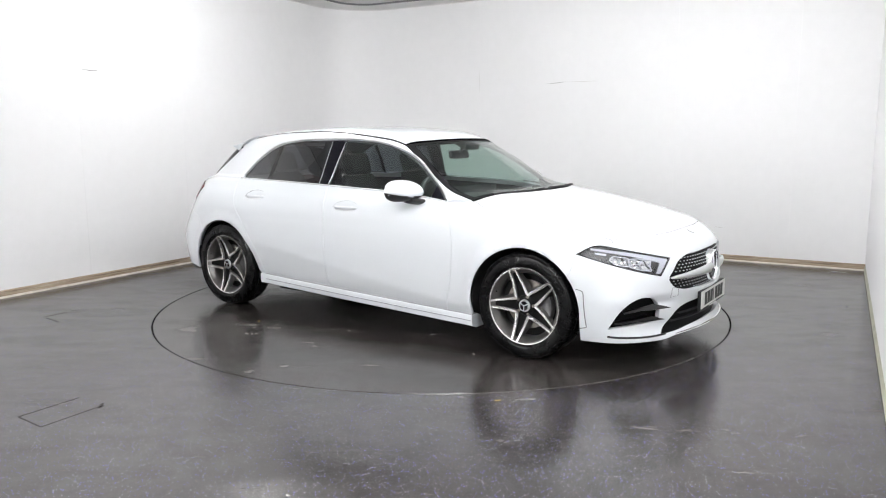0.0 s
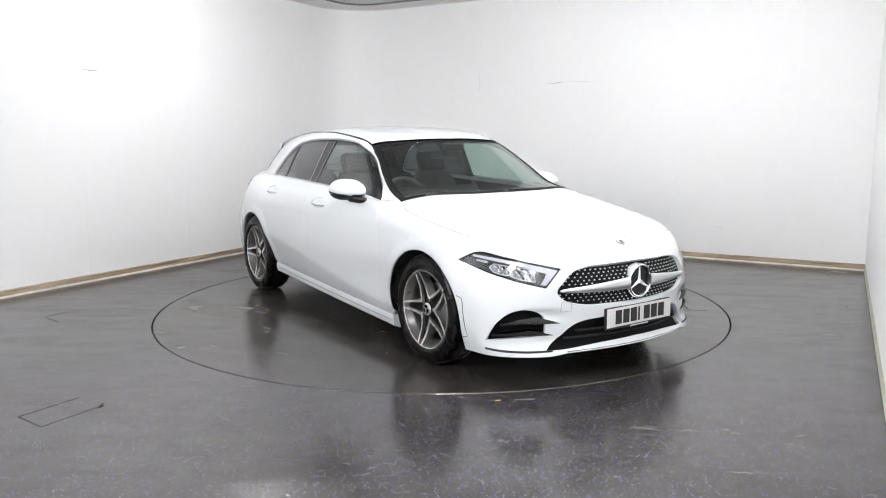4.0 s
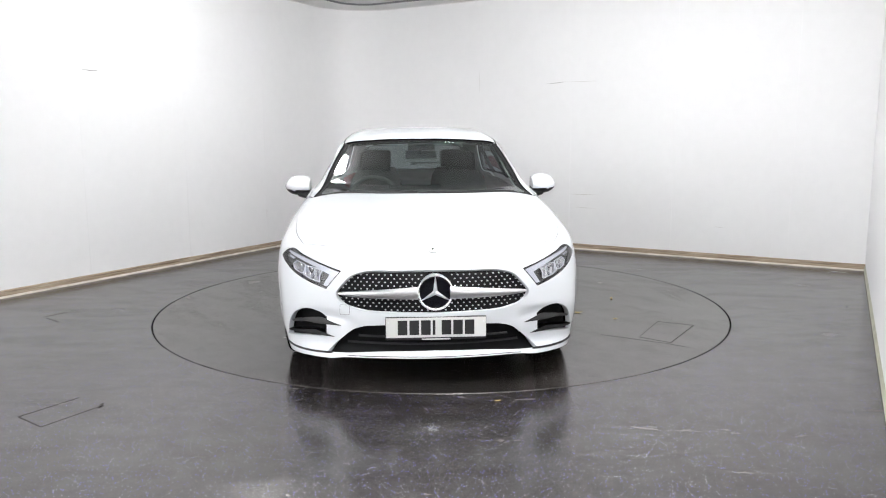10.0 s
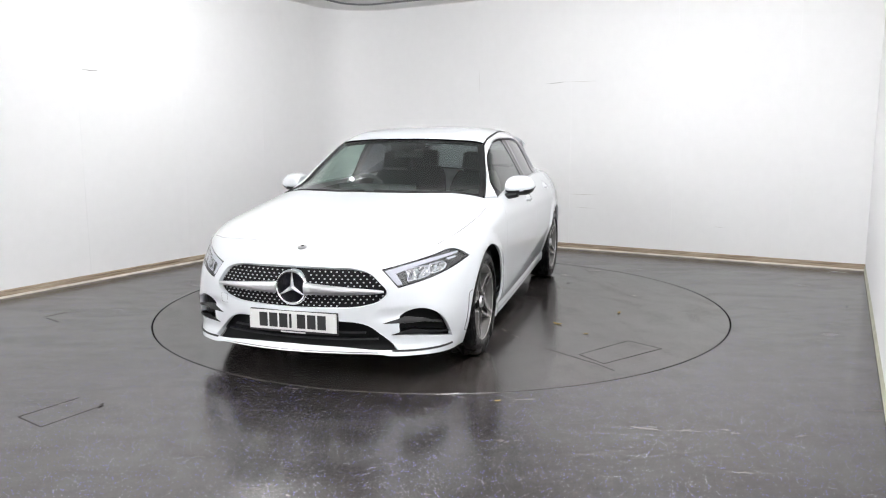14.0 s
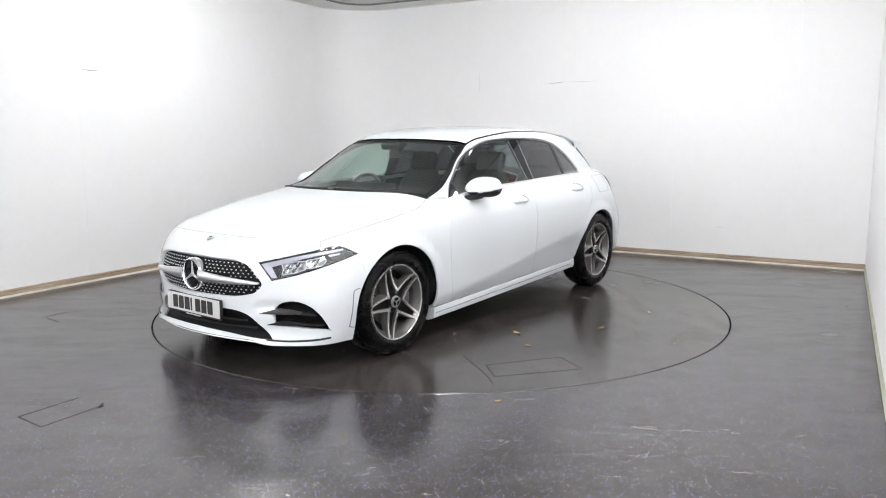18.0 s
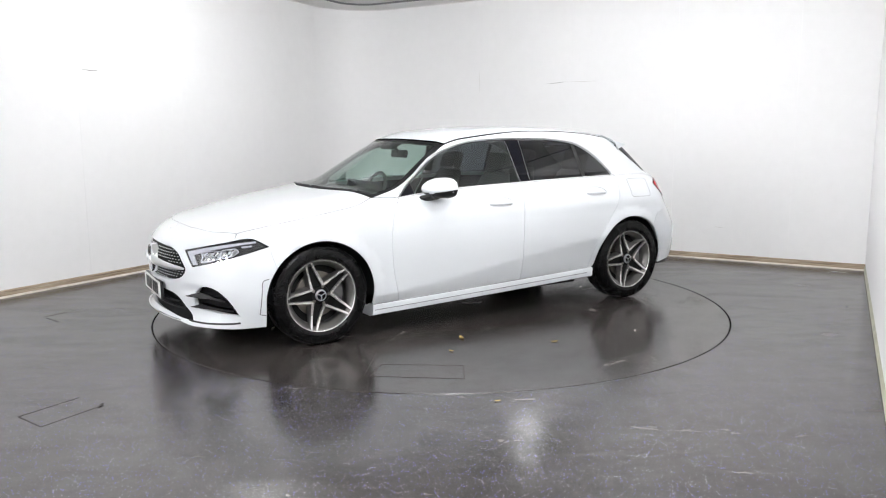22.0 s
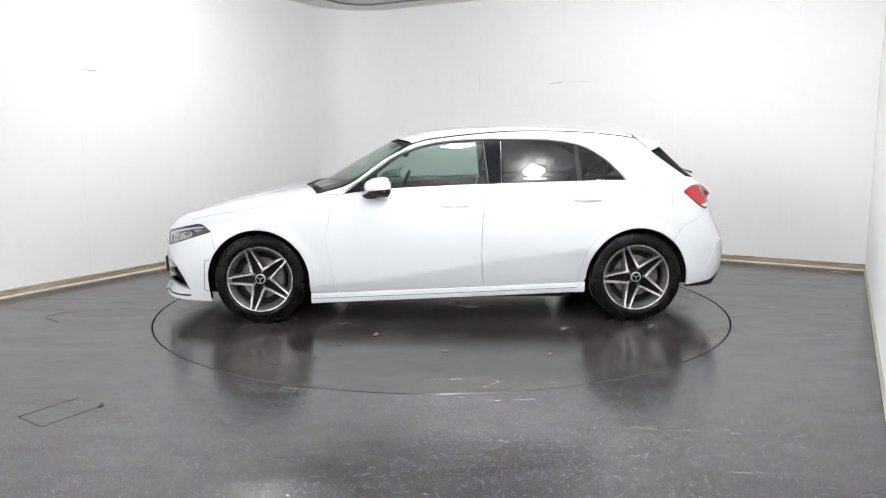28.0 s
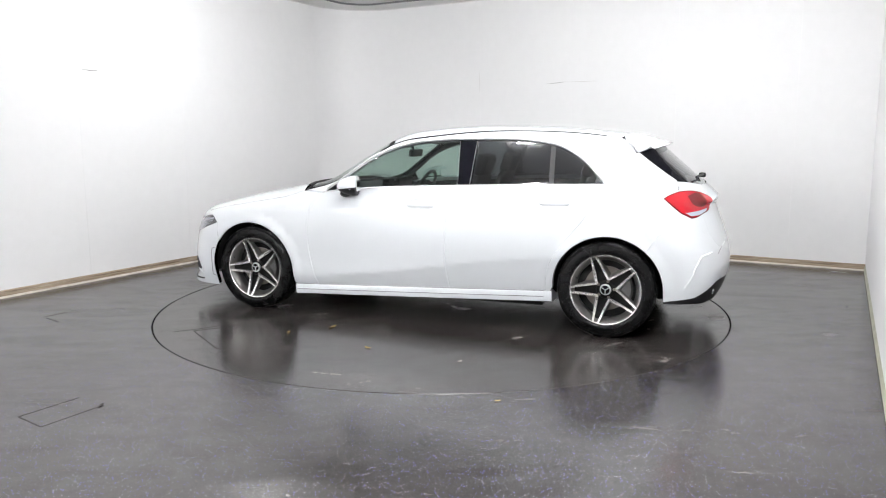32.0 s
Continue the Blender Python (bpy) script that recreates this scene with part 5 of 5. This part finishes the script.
# bright edges of the door glass at the pillar
for xa, xb in ((-0.386, -0.392), (-0.292, -0.262)):
    line_tube(lift("side", run([(xa, 1.012), (xb, 1.312)], 0.05, smooth=False)), 0.0014, "pillar_edge", SATIN, "thin bright edge of the door pillar")

# ---- cabin ----
both_sides("door_trim", cut_panel("side", [fdoor], 0.06, gap=0.01, depth=0.004, off=-0.050), TRIM, car, "dark inner door trim")
both_sides("door_trim", cut_panel("side", [rdoor], 0.06, gap=0.01, depth=0.004, off=-0.050), TRIM, car, "dark inner door trim")
both_sides("pillar_trim", cut_panel("side", [quarter], 0.05, gap=-0.008, depth=0.004, off=-0.022), HEADLINER, car, "grey pillar trim")
put_panel("headlining", cut_panel("top", [mirrored_top(run([(0.40, 0.0), (0.38, 0.20), (0.33, 0.40), (0.27, 0.53)]), DITCH[2:], run([(-1.40, 0.45), (-1.46, 0.25), (-1.48, 0.0)]))], 0.07, gap=-0.01, depth=0.004, off=-0.030), HEADLINER, car, "grey headlining")
part("bulkhead", box_bm(0.98, 0, 0.62, 0.05, 1.40, 0.56, 0.01), LINER, car, "dark bulkhead")
part("boot_floor", box_bm(-1.55, 0, 0.62, 0.75, 1.10, 0.04, 0.01), TRIM, car, "dark boot cover")
dash = []
for y in np.linspace(-0.70, 0.70, 15):
    b = 0.028 * math.exp(-((y + 0.36) / 0.2) ** 2)
    f = 1.0 - 0.10 * (y / 0.7) ** 2
    dash.append([(0.98 * f, y, 0.70), (1.00 * f, y, 0.945), (0.85 * f, y, 0.948 + b * 0.4), (0.66, y, 0.935 + b), (0.58, y, 0.905 + b), (0.60, y, 0.80), (0.68, y, 0.60)])
part("dashboard", loft_bm(dash), TRIM, car, "dark dashboard", smooth=True)
part("screen_unit", box_bm(0.575, -0.17, 0.945, 0.02, 0.62, 0.11, 0.008, Matrix.Rotation(radians(-8), 4, "Y")), GLOSSBLACK, car, "wide black dashboard display")
sw = bmesh.new()
n = 40
pts = [(0.0, 0.182 * math.cos(2 * math.pi * k / n), 0.182 * math.sin(2 * math.pi * k / n)) for k in range(n + 1)]
tube_bm(pts, 0.015, 8, sw)
sw.transform(Matrix.Translation((0.40, -0.36, 0.880)) @ Matrix.Rotation(radians(-24), 4, "Y"))
# rim grey is lightened: light on black leather put into its colour
wheel_s = part("steering_wheel", sw, LIT_LEATHER, car, "black steering wheel", smooth=True)
sp = bmesh.new()
box_bm(0, 0, -0.005, 0.05, 0.13, 0.10, 0.02, bm=sp)
box_bm(0, 0, 0.0, 0.022, 0.34, 0.035, 0.008, bm=sp)
box_bm(0, 0, -0.09, 0.022, 0.035, 0.16, 0.008, bm=sp)
sp.transform(Matrix.Translation((0.405, -0.36, 0.880)) @ Matrix.Rotation(radians(-24), 4, "Y"))
part("steering_hub", sp, TRIM, wheel_s, "black hub and spokes")


def seat(y, x, rear=False):
    """seat cushion, backrest and headrest in dark cloth"""
    lean = Matrix.Rotation(radians(-20), 4, "Y")
    s = part("front_seat" if not rear else "rear_seat", box_bm(x + 0.22, y, 0.46, 0.50, 0.50, 0.16, 0.06, segs=3), SEATCLOTH, car, "black cloth seat", smooth=True)
    secs = []
    for t in np.linspace(0, 1, 9):
        hw = 0.245 - 0.045 * t**2 if t < 0.85 else 0.245 - 0.033 - (t - 0.85) * 0.35
        th = 0.065 - 0.02 * t
        cx, cz = x - 0.02 - 0.22 * t, 0.50 + 0.56 * t
        secs.append([(cx + th * math.cos(a) * (1 + 0.25 * math.cos(2 * a) * 0), y + hw * math.copysign(abs(math.sin(a)) ** 0.6, math.sin(a)), cz) for a in np.linspace(0, 2 * math.pi, 17)[:-1]])
    part("backrest", loft_bm(secs), SEATCLOTH, s, "black cloth backrest", smooth=True)
    part("headrest", box_bm(x - 0.255, y, 1.135, 0.09, 0.25, 0.17, 0.04, lean, segs=3), SEATCLOTH, s, "black headrest", smooth=True)
    for d in (-0.05, 0.05):
        part("headrest_post", tube_bm([(x - 0.235, y + d, 1.0), (x - 0.25, y + d, 1.08)], 0.007, 6), DISC, s)
    return s


for y in (0.36, -0.36):
    seat(y, -0.12)
for y in (0.36, -0.36):
    seat(y, -0.92, True)
im = part("interior_mirror", box_bm(0.335, 0.0, 1.212, 0.035, 0.235, 0.062, 0.015, Matrix.Rotation(radians(-12), 4, "Y")), BLACK, car, "black interior mirror", smooth=True)
part("mirror_stalk", tube_bm([(0.345, 0.0, 1.22), (0.39, 0, 1.30)], 0.012, 8), BLACK, im)
part("camera_box", box_bm(0.415, 0.0, 1.288, 0.10, 0.20, 0.05, 0.015, Matrix.Rotation(radians(26), 4, "Y")), BLACK, car, "black sensor box behind the windscreen")


# ---- the turntable turns with the car on it ----
def motions():
    turns = [(0.0, 0.0), (3.5, -18.11), (5.5, -28.52), (8.0, -41.51), (10.0, -51.94), (12.0, -62.36), (14.5, -75.37), (16.5, -85.82), (19.0, -98.92),
             (21.0, -109.35), (23.0, -119.71), (25.5, -132.54), (27.5, -142.76), (30.0, -155.53), (32.0, -165.73)]
    ts = [k * 0.5 for k in range(65)]
    angle = curve(*turns)
    cx, cy, head = -0.1386, -0.1104, -34.657
    spin, ride = [], []
    for t in ts:
        a = float(angle(t))
        c, s = math.cos(radians(a)), math.sin(radians(a))
        spin.append((t, pose(0, 0, 0, 0, 0, a)))
        ride.append((t, pose(c * cx - s * cy, s * cx + c * cy, 0, 0, 0, a + head)))
    walk(turntable, spin)
    walk(car, ride)


motions()
